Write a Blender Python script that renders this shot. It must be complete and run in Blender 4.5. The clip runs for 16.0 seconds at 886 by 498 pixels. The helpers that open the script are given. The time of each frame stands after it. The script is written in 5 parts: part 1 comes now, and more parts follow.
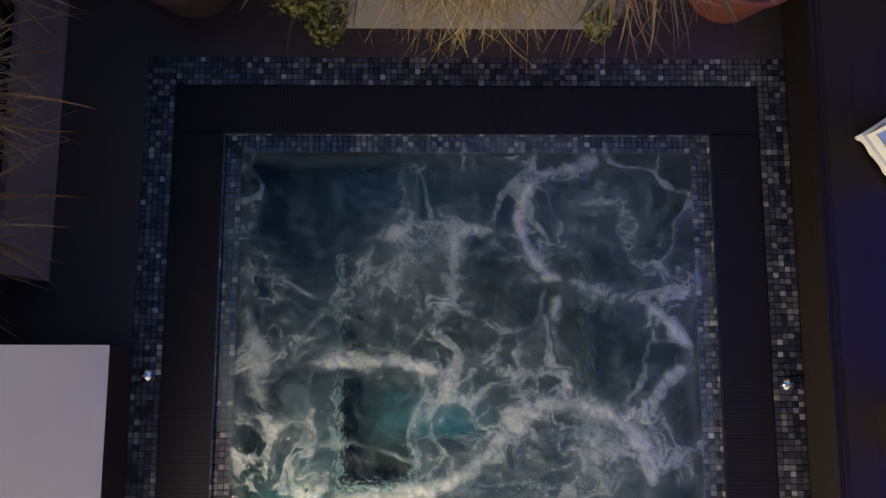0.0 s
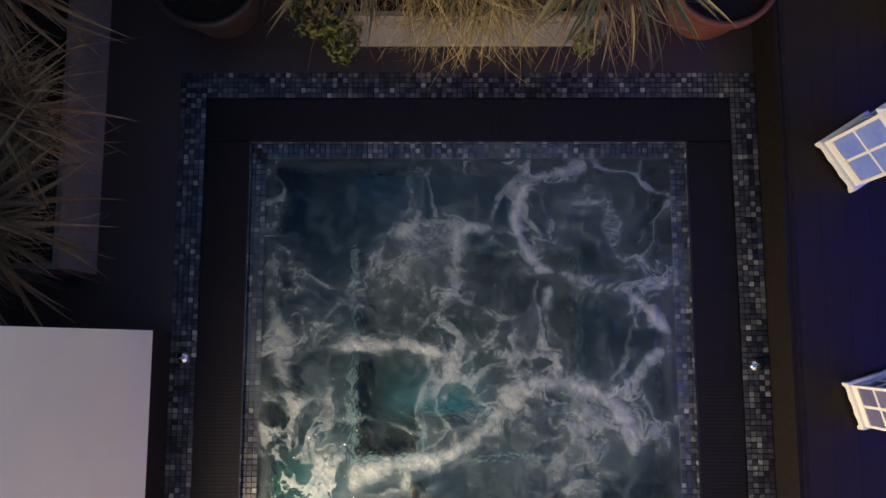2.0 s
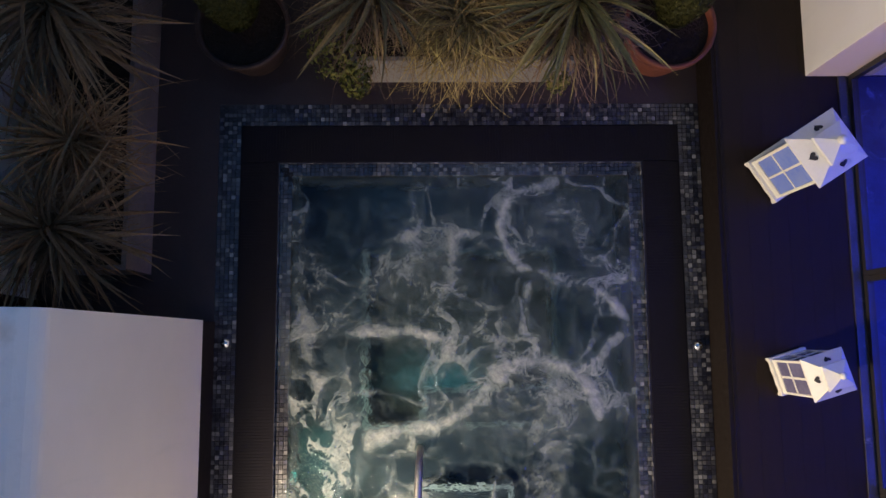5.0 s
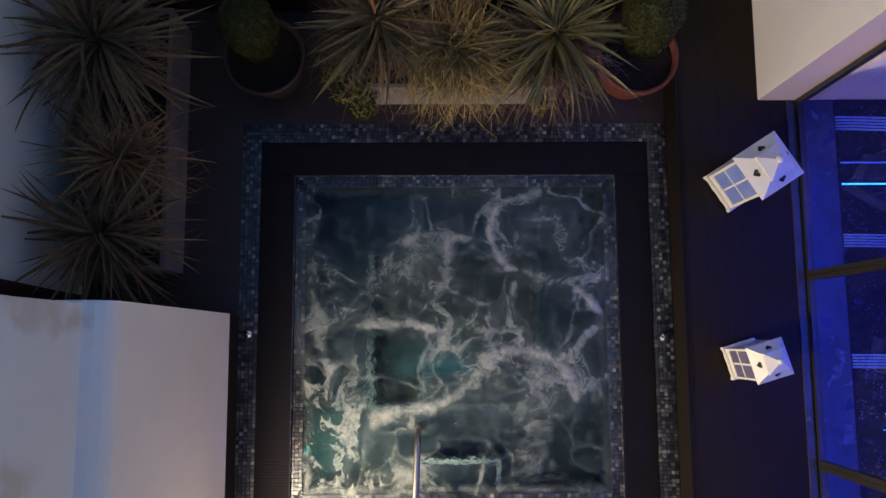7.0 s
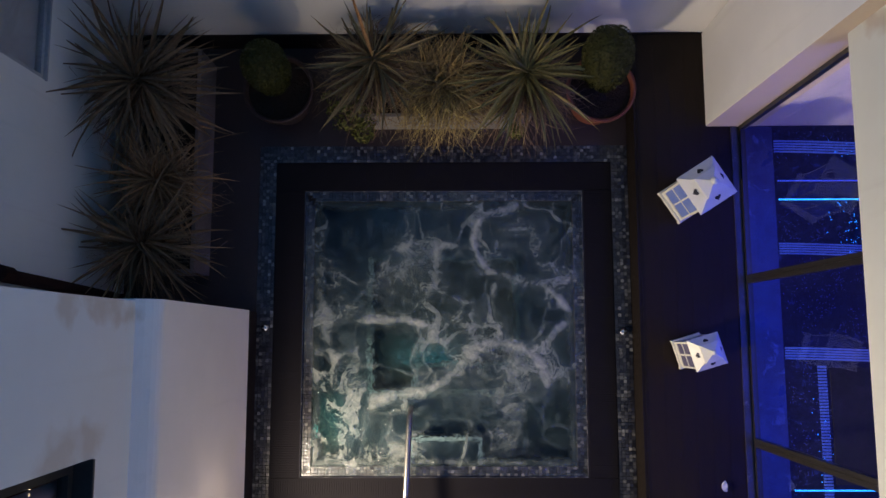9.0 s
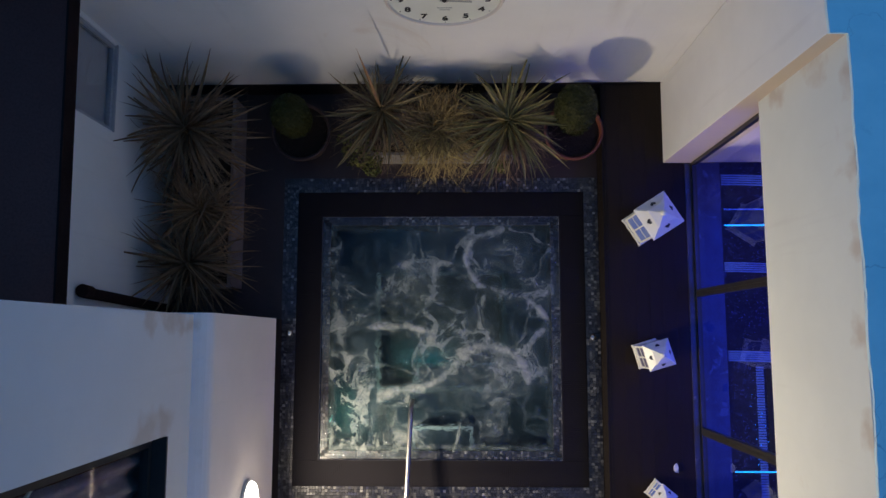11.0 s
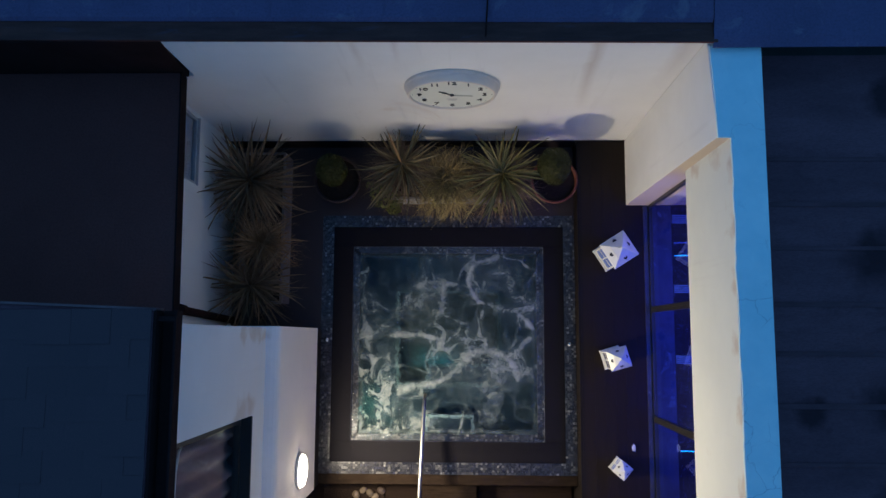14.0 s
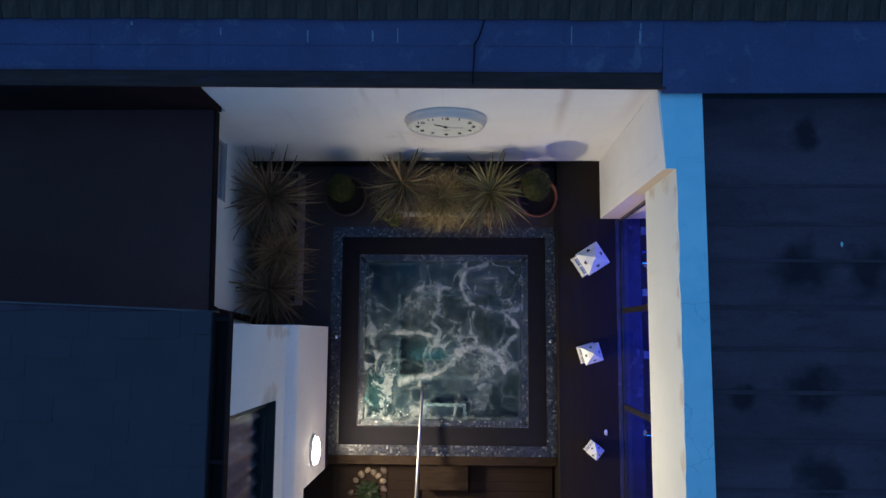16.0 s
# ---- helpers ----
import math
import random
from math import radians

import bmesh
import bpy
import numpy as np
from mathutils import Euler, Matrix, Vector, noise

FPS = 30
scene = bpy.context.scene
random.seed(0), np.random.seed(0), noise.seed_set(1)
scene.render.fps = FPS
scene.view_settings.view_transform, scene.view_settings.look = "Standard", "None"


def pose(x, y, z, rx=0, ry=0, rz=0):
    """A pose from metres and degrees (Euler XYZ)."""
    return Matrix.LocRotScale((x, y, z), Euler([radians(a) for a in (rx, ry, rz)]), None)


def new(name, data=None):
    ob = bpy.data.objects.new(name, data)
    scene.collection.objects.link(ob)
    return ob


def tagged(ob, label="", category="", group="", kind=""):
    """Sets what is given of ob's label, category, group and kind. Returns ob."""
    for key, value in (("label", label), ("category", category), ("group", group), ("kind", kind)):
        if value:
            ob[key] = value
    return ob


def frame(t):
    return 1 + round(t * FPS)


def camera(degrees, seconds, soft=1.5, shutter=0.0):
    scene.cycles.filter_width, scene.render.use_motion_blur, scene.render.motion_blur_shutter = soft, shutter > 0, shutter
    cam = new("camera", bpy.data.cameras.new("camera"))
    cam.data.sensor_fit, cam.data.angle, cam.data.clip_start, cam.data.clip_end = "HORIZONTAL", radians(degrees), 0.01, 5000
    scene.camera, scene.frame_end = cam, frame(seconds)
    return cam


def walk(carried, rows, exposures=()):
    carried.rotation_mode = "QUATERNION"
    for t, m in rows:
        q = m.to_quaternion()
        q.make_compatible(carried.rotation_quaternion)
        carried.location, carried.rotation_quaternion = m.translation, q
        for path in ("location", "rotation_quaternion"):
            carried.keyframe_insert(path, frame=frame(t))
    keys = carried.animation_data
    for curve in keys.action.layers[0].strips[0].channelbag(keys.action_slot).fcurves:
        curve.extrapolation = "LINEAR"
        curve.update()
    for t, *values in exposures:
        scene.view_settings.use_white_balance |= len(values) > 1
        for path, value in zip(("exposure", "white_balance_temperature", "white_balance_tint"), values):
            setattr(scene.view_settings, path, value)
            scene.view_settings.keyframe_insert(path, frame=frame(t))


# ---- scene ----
cam = camera(62.0, 16.0)
PATH = [
    (0, -0.0771, 0.0191, 3.1652, 7.479, -0.383, 0.097),
    (0.5, -0.0730, 0.0072, 3.2446, 7.344, -0.274, 0.094),
    (1, -0.0677, 0.0014, 3.3359, 7.159, -0.126, 0.047),
    (1.5, -0.0630, -0.0063, 3.4373, 7.055, 0.004, 0.045),
    (2, -0.0642, -0.0170, 3.5400, 6.949, 0.152, 0.025),
    (2.5, -0.0725, -0.0315, 3.6442, 6.872, 0.214, -0.016),
    (3, -0.0854, -0.0487, 3.7550, 6.803, 0.094, -0.168),
    (3.5, -0.0981, -0.0664, 3.8776, 6.896, -0.233, -0.245),
    (4, -0.1076, -0.0745, 4.0037, 6.960, -0.462, -0.379),
    (6.5, -0.1202, -0.1210, 4.6936, 6.844, -0.837, -0.431),
    (7, -0.0856, -0.1342, 4.8521, 6.827, -0.562, -0.337),
    (7.5, -0.0431, -0.1468, 5.0220, 6.931, -0.264, -0.242),
    (8, 0.0042, -0.1573, 5.2049, 6.996, 0.110, -0.194),
    (8.5, 0.0527, -0.1641, 5.4023, 6.886, 0.341, -0.134),
    (9, 0.0988, -0.1660, 5.6152, 6.688, 0.559, -0.096),
    (11.5, 0.2147, -0.0985, 6.8927, 6.624, 1.318, 0.076),
    (12, 0.2146, -0.0784, 7.1760, 6.666, 1.459, 0.111),
    (12.5, 0.2121, -0.0615, 7.4608, 6.675, 1.558, 0.167),
    (13, 0.2115, -0.0504, 7.7435, 6.756, 1.649, 0.216),
    (13.5, 0.2167, -0.0471, 8.0211, 6.734, 1.639, 0.290),
    (14, 0.2306, -0.0522, 8.2920, 6.694, 1.618, 0.288),
    (14.5, 0.2541, -0.0641, 8.5567, 6.688, 1.679, 0.304),
    (15, 0.2840, -0.0779, 8.8188, 6.769, 1.704, 0.317),
    (15.5, 0.3116, -0.0844, 9.0865, 6.778, 1.748, 0.364),
    (16, 0.3204, -0.0683, 9.3735, 6.636, 1.650, 0.385),
]
walk(cam, [(t, pose(x, y, z, rx, ry, rz)) for t, x, y, z, rx, ry, rz in PATH],
     exposures=[(0, 0.20, 6350, 9), (1.5, 0.20, 6500, 10), (4, 0.13, 6550, 12), (6.5, 0.03, 6600, 12), (9, -0.24, 6300, 10), (11.5, -0.24, 6000, 6), (12.5, -0.22, 5900, 5), (14.5, 0.0, 5950, 4), (16, 0.08, 5950, 4)])

# ---- light ----
world = bpy.data.worlds.new("dusk")
scene.world = world
world.use_nodes = True
world.node_tree.nodes["Background"].inputs["Color"].default_value = (0.10, 0.35, 0.86, 1)
world.node_tree.nodes["Background"].inputs["Strength"].default_value = 0.57


def lamp_light(name, kind, power, colour, place, **more):
    data = bpy.data.lights.new(name, kind)
    data.energy, data.color = power, colour
    for key, value in more.items():
        if key == "radius":
            data.shadow_soft_size = value
        elif key == "size":
            data.shape, data.size, data.size_y = "RECTANGLE", value[0], value[1]
    ob = new(name, data)
    ob.matrix_world = place
    return ob


# the bulkhead lamp on the white block, the blue strip light of the room behind the glass, the lamps under water
lamp_light("wall_lamp_light", "AREA", 108, (1.0, 0.80, 0.58), pose(-1.286, -1.36, 1.0, 0, -90, 0), size=(0.30, 0.22))
lamp_light("wall_lamp_spill", "POINT", 4, (1.0, 0.80, 0.58), pose(-1.265, -1.36, 1.0), radius=0.03)
lamp_light("room_strip_light", "AREA", 42, (0.020, 0.05, 1.0), pose(3.3, -0.2, 2.4), size=(0.5, 3.4))
lamp_light("tub_light_west", "AREA", 1.9, (0.38, 1.0, 0.66), pose(-0.86, -0.88, -0.12, 0, -14, 0), size=(0.05, 0.30))
lamp_light("tub_light_middle", "AREA", 1.2, (0.25, 0.85, 0.95), pose(-0.10, -0.350, -0.50, 20, 0, 0), size=(0.50, 0.05))
lamp_light("tub_light_north", "AREA", 0.22, (0.15, 0.5, 1.0), pose(-0.35, 0.84, -0.12, -14, 0, 0), size=(0.40, 0.05))


# ---- materials ----
class Nodes:
    def __init__(self, name):
        self.mat = bpy.data.materials.new(name)
        self.mat.use_nodes = True
        self.tree = self.mat.node_tree
        self.bsdf = self.tree.nodes["Principled BSDF"]
        self.out = self.tree.nodes["Material Output"]
        self.coord = self.tree.nodes.new("ShaderNodeTexCoord").outputs["Object"]

    def add(self, kind, **values):
        node = self.tree.nodes.new(kind)
        for key, value in values.items():
            node.inputs[key].default_value = value
        return node

    def link(self, a, b):
        self.tree.links.new(a, b)

    def noise(self, scale, detail=4, rough=0.6, stretch=(1, 1, 1), distortion=0.0):
        mapping = self.add("ShaderNodeMapping", Scale=stretch)
        self.link(self.coord, mapping.inputs["Vector"])
        node = self.add("ShaderNodeTexNoise", Scale=scale, Detail=detail, Roughness=rough, Distortion=distortion)
        self.link(mapping.outputs["Vector"], node.inputs["Vector"])
        return node.outputs["Fac"]

    def ramp(self, fac, stops, constant=False):
        node = self.tree.nodes.new("ShaderNodeValToRGB")
        if constant:
            node.color_ramp.interpolation = "CONSTANT"
        ramp = node.color_ramp
        while len(ramp.elements) < len(stops):
            ramp.elements.new(0.5)
        for element, (place, colour) in zip(ramp.elements, stops):
            element.position = place
            element.color = (*colour, 1) if len(colour) == 3 else colour
        self.link(fac, node.inputs["Fac"])
        return node.outputs["Color"]

    def mix(self, fac, a, b, mode="MIX"):
        node = self.tree.nodes.new("ShaderNodeMix")
        node.data_type, node.blend_type = "RGBA", mode
        if isinstance(fac, float):
            node.inputs[0].default_value = fac
        else:
            self.link(fac, node.inputs[0])
        for value, socket in ((a, node.inputs[6]), (b, node.inputs[7])):
            if isinstance(value, tuple):
                socket.default_value = (*value, 1)
            else:
                self.link(value, socket)
        return node.outputs[2]

    def bump(self, height, strength=0.3, distance=0.01, normal=None):
        node = self.add("ShaderNodeBump", Strength=strength, Distance=distance)
        self.link(height, node.inputs["Height"])
        if normal:
            self.link(normal, node.inputs["Normal"])
        return node.outputs["Normal"]


def spotted(n, col, spots, paint, depth):
    """Uneven stains of their own shape at given places (x, y, z, radius)."""
    soft = n.tree.nodes.new("ShaderNodeTexNoise")
    soft.inputs["Scale"].default_value, soft.inputs["Detail"].default_value = 5.0, 5.0
    n.link(n.coord, soft.inputs["Vector"])
    warp = n.add("ShaderNodeVectorMath")
    warp.operation = "MULTIPLY_ADD"
    n.link(soft.outputs["Color"], warp.inputs[0])
    for x, y, z, radius in spots:
        warp.inputs[1].default_value = (0.42, 0.42, 0.42)
        n.link(n.coord, warp.inputs[2])
        gap = n.add("ShaderNodeVectorMath")
        gap.operation = "DISTANCE"
        n.link(warp.outputs["Vector"], gap.inputs[0])
        gap.inputs[1].default_value = (x + 0.21, y + 0.21, z + 0.21)
        col = n.mix(n.ramp(gap.outputs["Value"], [(radius * 0.35, (depth,) * 3), (radius, (0, 0, 0))]), col, paint)
    return col


def run_down(n, col, runs, paint):
    """Soft rain streaks down a wall across x: (x at the top, lean, half width, top, bottom, depth) each."""
    apart = n.tree.nodes.new("ShaderNodeSeparateXYZ")
    n.link(n.coord, apart.inputs[0])
    drift = n.noise(2.2, 4, 0.6)

    def maths(kind, a, b, c=0.0):
        node = n.tree.nodes.new("ShaderNodeMath")
        node.operation = kind
        for k, value in enumerate((a, b, c)):
            if isinstance(value, float):
                node.inputs[k].default_value = value
            else:
                n.link(value, node.inputs[k])
        return node.outputs[0]

    for x, lean, half, top, bottom, depth in runs:
        middle = maths("MULTIPLY_ADD", maths("SUBTRACT", float(top), apart.outputs["Z"]), float(lean), float(x))
        away = maths("ABSOLUTE", maths("ADD", maths("SUBTRACT", apart.outputs["X"], middle), maths("MULTIPLY_ADD", drift, 0.10, -0.05)), 0.0)
        across = n.ramp(away, [(0.0, (depth,) * 3), (half, (0, 0, 0))])
        along = n.ramp(maths("DIVIDE", maths("SUBTRACT", apart.outputs["Z"], float(bottom)), float(top - bottom)), [(0.0, (0, 0, 0)), (0.7, (1, 1, 1))])
        col = n.mix(n.mix(along, (0.0, 0.0, 0.0), across), col, paint)
    return col


def surface(name, colour, other=None, scale=3.0, rough=0.6, metal=0.0, grain=60.0, bump=0.15, stretch=(1, 1, 1), stain=None, stain_scale=1.2, depth=0.004, spec=0.5, spots=(), fleck=0.45):
    """A plain material: two colours mixed at a large and a small scale, stains, and a fine relief."""
    n = Nodes(name)
    other = other or tuple(c * 0.75 for c in colour)
    big = n.noise(scale, 5, 0.65, stretch)
    fine = n.noise(grain, 3, 0.6, stretch)
    col = n.mix(n.ramp(big, [(0.35, (0, 0, 0)), (0.68, (1, 1, 1))]), colour, other)
    col = n.mix(n.ramp(fine, [(0.42, (0, 0, 0)), (0.75, (fleck,) * 3)]), col, tuple(c * 0.6 for c in other))
    if stain:
        marks = n.noise(stain_scale, 6, 0.7, stretch, 0.6)
        col = n.mix(n.ramp(marks, [(0.58, (0, 0, 0)), (0.74, (0.75, 0.75, 0.75))]), col, stain)
    if spots:
        col = spotted(n, col, spots, tuple(c * 0.35 for c in other), 0.85)
    n.link(col, n.bsdf.inputs["Base Color"])
    n.link(n.ramp(big, [(0.3, (rough * 0.85,) * 3), (0.7, (min(1, rough * 1.15),) * 3)]), n.bsdf.inputs["Roughness"])
    n.bsdf.inputs["Metallic"].default_value = metal
    n.bsdf.inputs["Specular IOR Level"].default_value = spec
    n.link(n.bump(fine, bump, depth), n.bsdf.inputs["Normal"])
    return n.mat


def varied(name, stops, source, rough=0.3, grain=120.0, bump=0.08, metal=0.0, coat=0.0):
    """A material whose pieces differ: by object, or by island within one mesh."""
    n = Nodes(name)
    if source == "object":
        value = n.tree.nodes.new("ShaderNodeObjectInfo").outputs["Random"]
    else:
        value = n.tree.nodes.new("ShaderNodeNewGeometry").outputs["Random Per Island"]
    col = n.ramp(value, stops, constant=True)
    fine = n.noise(grain, 3)
    col = n.mix(n.ramp(fine, [(0.4, (0, 0, 0)), (0.8, (0.5, 0.5, 0.5))]), col, (0.02, 0.02, 0.022))
    n.link(col, n.bsdf.inputs["Base Color"])
    n.bsdf.inputs["Roughness"].default_value = rough
    n.bsdf.inputs["Metallic"].default_value = metal
    n.bsdf.inputs["Coat Weight"].default_value = coat
    n.link(n.bump(fine, bump, 0.002), n.bsdf.inputs["Normal"])
    return n.mat


def glowing(name, colour, strength):
    n = Nodes(name)
    n.bsdf.inputs["Base Color"].default_value = (*colour, 1)
    n.bsdf.inputs["Emission Color"].default_value = (*colour, 1)
    n.bsdf.inputs["Emission Strength"].default_value = strength
    return n.mat


def pane_glass(name, tint):
    n = Nodes(name)
    n.bsdf.inputs["Base Color"].default_value = (*tint, 1)
    n.bsdf.inputs["Roughness"].default_value = 0.0
    n.bsdf.inputs["IOR"].default_value = 1.22
    n.bsdf.inputs["Transmission Weight"].default_value = 1.0
    return n.mat


def wall_paint(name, colour, spots=(), runs=()):
    """White masonry paint: faint roller texture, grey rain streaks, tan stains."""
    n = Nodes(name)
    big = n.noise(1.1, 5, 0.6)
    streak = n.noise(1.6, 5, 0.6, (5, 5, 0.35))
    stain = n.noise(0.9, 6, 0.7, (1, 1, 0.7), 0.8)
    fine = n.noise(90, 4, 0.7)
    col = n.mix(n.ramp(big, [(0.35, (0, 0, 0)), (0.7, (0.6, 0.6, 0.6))]), colour, tuple(c * 0.86 for c in colour))
    col = n.mix(n.ramp(streak, [(0.60, (0, 0, 0)), (0.80, (0.30, 0.30, 0.30))]), col, (0.56, 0.53, 0.49))
    col = n.mix(n.ramp(stain, [(0.64, (0, 0, 0)), (0.82, (0.5, 0.5, 0.5))]), col, (0.58, 0.44, 0.31))
    if spots:
        col = spotted(n, col, spots, (0.50, 0.37, 0.26), 0.50)
    if runs:
        col = run_down(n, col, runs, (0.50, 0.41, 0.33))
    n.link(col, n.bsdf.inputs["Base Color"])
    n.bsdf.inputs["Roughness"].default_value = 0.75
    n.link(n.bump(fine, 0.25, 0.004, n.bump(big, 0.12, 0.02)), n.bsdf.inputs["Normal"])
    return n.mat


def foam_water(name):
    """Dark churned water under broken foam; the foam's spread is an attribute of the mesh."""
    n = Nodes(name)
    amount = n.tree.nodes.new("ShaderNodeAttribute")
    amount.attribute_name = "foam"
    fine = n.noise(70, 6, 0.80, distortion=0.6)
    grain = n.ramp(fine, [(0.30, (0.74, 0.74, 0.74)), (0.72, (1.20, 1.20, 1.20))])
    both = n.tree.nodes.new("ShaderNodeMath")
    both.operation = "MULTIPLY"
    n.link(grain, both.inputs[0])
    n.link(amount.outputs["Fac"], both.inputs[1])
    mask = n.ramp(both.outputs["Value"], [(0.02, (0, 0, 0)), (0.30, (0.15, 0.15, 0.15)), (0.55, (0.42, 0.42, 0.42)), (1.0, (0.74, 0.74, 0.74))])
    depth = n.tree.nodes.new("ShaderNodeAttribute")
    depth.attribute_name = "shallow"
    tint = n.mix(depth.outputs["Fac"], (0.28, 0.40, 0.43), (0.93, 0.96, 0.97))
    clear = n.add("ShaderNodeBsdfRefraction", Roughness=0.01, IOR=1.33)
    n.link(tint, clear.inputs["Color"])
    shine = n.add("ShaderNodeBsdfGlossy", Roughness=0.06)
    fresnel = n.add("ShaderNodeFresnel", IOR=1.33)
    ripple = n.noise(11, 4, 0.6, distortion=0.5)
    small = n.noise(55, 3, 0.6)
    normal = n.bump(small, 0.55, 0.005, n.bump(ripple, 0.55, 0.03))
    n.link(normal, shine.inputs["Normal"])
    n.link(normal, clear.inputs["Normal"])
    n.link(normal, fresnel.inputs["Normal"])
    water = n.tree.nodes.new("ShaderNodeMixShader")
    n.link(fresnel.outputs["Fac"], water.inputs["Fac"])
    n.link(clear.outputs["BSDF"], water.inputs[1])
    n.link(shine.outputs["BSDF"], water.inputs[2])
    froth = n.bsdf
    n.link(n.ramp(amount.outputs["Fac"], [(0.08, (0.20, 0.30, 0.32)), (0.45, (0.29, 0.355, 0.345)), (0.85, (0.38, 0.41, 0.375))]), froth.inputs["Base Color"])
    froth.inputs["Roughness"].default_value = 0.55
    n.link(n.bump(n.noise(160, 3), 0.4, 0.004), froth.inputs["Normal"])
    top = n.tree.nodes.new("ShaderNodeMixShader")
    n.link(mask, top.inputs["Fac"])
    n.link(water.outputs["Shader"], top.inputs[1])
    n.link(froth.outputs["BSDF"], top.inputs[2])
    n.link(top.outputs["Shader"], n.out.inputs["Surface"])
    return n.mat


def leaf_paint(name, colour, tip, source="object"):
    n = Nodes(name)
    if source == "object":
        value = n.tree.nodes.new("ShaderNodeObjectInfo").outputs["Random"]
    else:
        value = n.tree.nodes.new("ShaderNodeNewGeometry").outputs["Random Per Island"]
    col = n.mix(n.ramp(value, [(0.0, (0, 0, 0)), (1.0, (1, 1, 1))]), colour, tip)
    col = n.mix(n.ramp(n.noise(30, 3), [(0.4, (0, 0, 0)), (0.75, (0.6, 0.6, 0.6))]), col, tuple(c * 0.5 for c in colour))
    n.link(col, n.bsdf.inputs["Base Color"])
    n.bsdf.inputs["Roughness"].default_value = 0.5
    n.bsdf.inputs["Specular IOR Level"].default_value = 0.15
    return n.mat


STAINS = [(-1.475, -0.01, z, 0.11) for z in (2.02, 2.16, 2.30, 2.44, 2.58)] + [(-1.475, -0.64, 2.58, 0.17), (-1.475, -0.65, 2.35, 0.15)]
WHITE = wall_paint("white_masonry_paint", (0.86, 0.84, 0.80))
RUNS = [(1.235, 0.045, 0.075, 3.1, 1.35, 0.55), (-0.62, 0.02, 0.05, 3.1, 2.35, 0.30), (1.90, 0.02, 0.12, 3.1, 1.9, 0.35), (-0.30, 0.0, 0.04, 3.1, 2.6, 0.25)]
WHITE_STREAKED = wall_paint("streaked_white_masonry_paint", (0.86, 0.84, 0.80), (), RUNS)
WEAR = [(2.15, y, 3.05, 0.13) for y in (1.15, 0.75, 0.35, -0.15, -0.6, -1.1, -1.6)] + [(2.15, 1.36, 2.2, 0.14), (2.15, 1.36, 2.7, 0.14)]
WHITE_WORN = wall_paint("worn_white_masonry_paint", (0.80, 0.81, 0.74), WEAR)
# for the pier's south face only: the warm light on it is put into the colour
TAN_LIT_PLASTER = wall_paint("tan_lit_plaster", (0.66, 0.54, 0.40))
# upper block wall: paint dimmed for the shade under the eave, with tan stains
WHITE_SHADED = wall_paint("shaded_white_masonry_paint", (0.76, 0.745, 0.735), STAINS)
WHITE_STAINED = wall_paint("stained_white_masonry_paint", (0.90, 0.805, 0.765), STAINS)


def cracked(name, colour, other):
    """Pale painted cement with blotches and thin wandering cracks."""
    n = Nodes(name)
    big, fine = n.noise(1.8, 6, 0.65), n.noise(45, 4)
    warp = n.add("ShaderNodeVectorMath")
    warp.operation = "MULTIPLY_ADD"
    soft = n.tree.nodes.new("ShaderNodeTexNoise")
    soft.inputs["Scale"].default_value, soft.inputs["Detail"].default_value = 3.0, 5.0
    n.link(n.coord, soft.inputs["Vector"])
    n.link(soft.outputs["Color"], warp.inputs[0])
    warp.inputs[1].default_value = (0.35, 0.35, 0.35)
    n.link(n.coord, warp.inputs[2])
    cell = n.tree.nodes.new("ShaderNodeTexVoronoi")
    cell.feature = "DISTANCE_TO_EDGE"
    cell.inputs["Scale"].default_value = 3.4
    n.link(warp.outputs["Vector"], cell.inputs["Vector"])
    col = n.mix(n.ramp(big, [(0.35, (0, 0, 0)), (0.70, (1, 1, 1))]), colour, other)
    gap = n.ramp(cell.outputs["Distance"], [(0.0, (0.5, 0.5, 0.5)), (0.012, (0, 0, 0))])
    here = n.ramp(n.noise(1.7, 4, 0.6), [(0.50, (0, 0, 0)), (0.60, (0.8, 0.8, 0.8))])
    broken = n.mix(here, (0.0, 0.0, 0.0), gap)
    col = n.mix(broken, col, (0.10, 0.16, 0.18))
    blot = n.ramp(n.noise(5, 6, 0.7), [(0.62, (0, 0, 0)), (0.78, (0.4, 0.4, 0.4))])
    col = n.mix(blot, col, (0.22, 0.34, 0.38))
    n.link(col, n.bsdf.inputs["Base Color"])
    n.bsdf.inputs["Roughness"].default_value = 0.75
    n.link(n.bump(fine, 0.3, 0.004), n.bsdf.inputs["Normal"])
    return n.mat


COPING = cracked("pale_painted_coping", (0.86, 0.98, 0.92), (0.66, 0.84, 0.82))
BLACK_FLOOR = surface("black_floor", (0.036, 0.026, 0.025), (0.048, 0.033, 0.032), 3.0, 0.5, bump=0.2, spec=0.3)
PLINTH = surface("black_plinth_paint", (0.022, 0.016, 0.016), None, 3.0, 0.7, spec=0.15)
DECK = surface("dark_deck_board", (0.020, 0.014, 0.009), (0.026, 0.017, 0.011), 2.0, 0.48, stretch=(8, 1, 1), bump=0.15, spec=0.12)
TIMBER = surface("brown_timber", (0.0125, 0.0085, 0.0065), (0.0085, 0.006, 0.0048), 4.0, 0.6, stretch=(1, 8, 8), bump=0.4, spec=0.2)
OLD_TIMBER = surface("worn_step_timber", (0.030, 0.019, 0.0115), (0.017, 0.0105, 0.0065), 4.0, 0.8, stretch=(1.5, 5, 1), bump=0.4, spec=0.08, stain=(0.055, 0.040, 0.026), stain_scale=5)
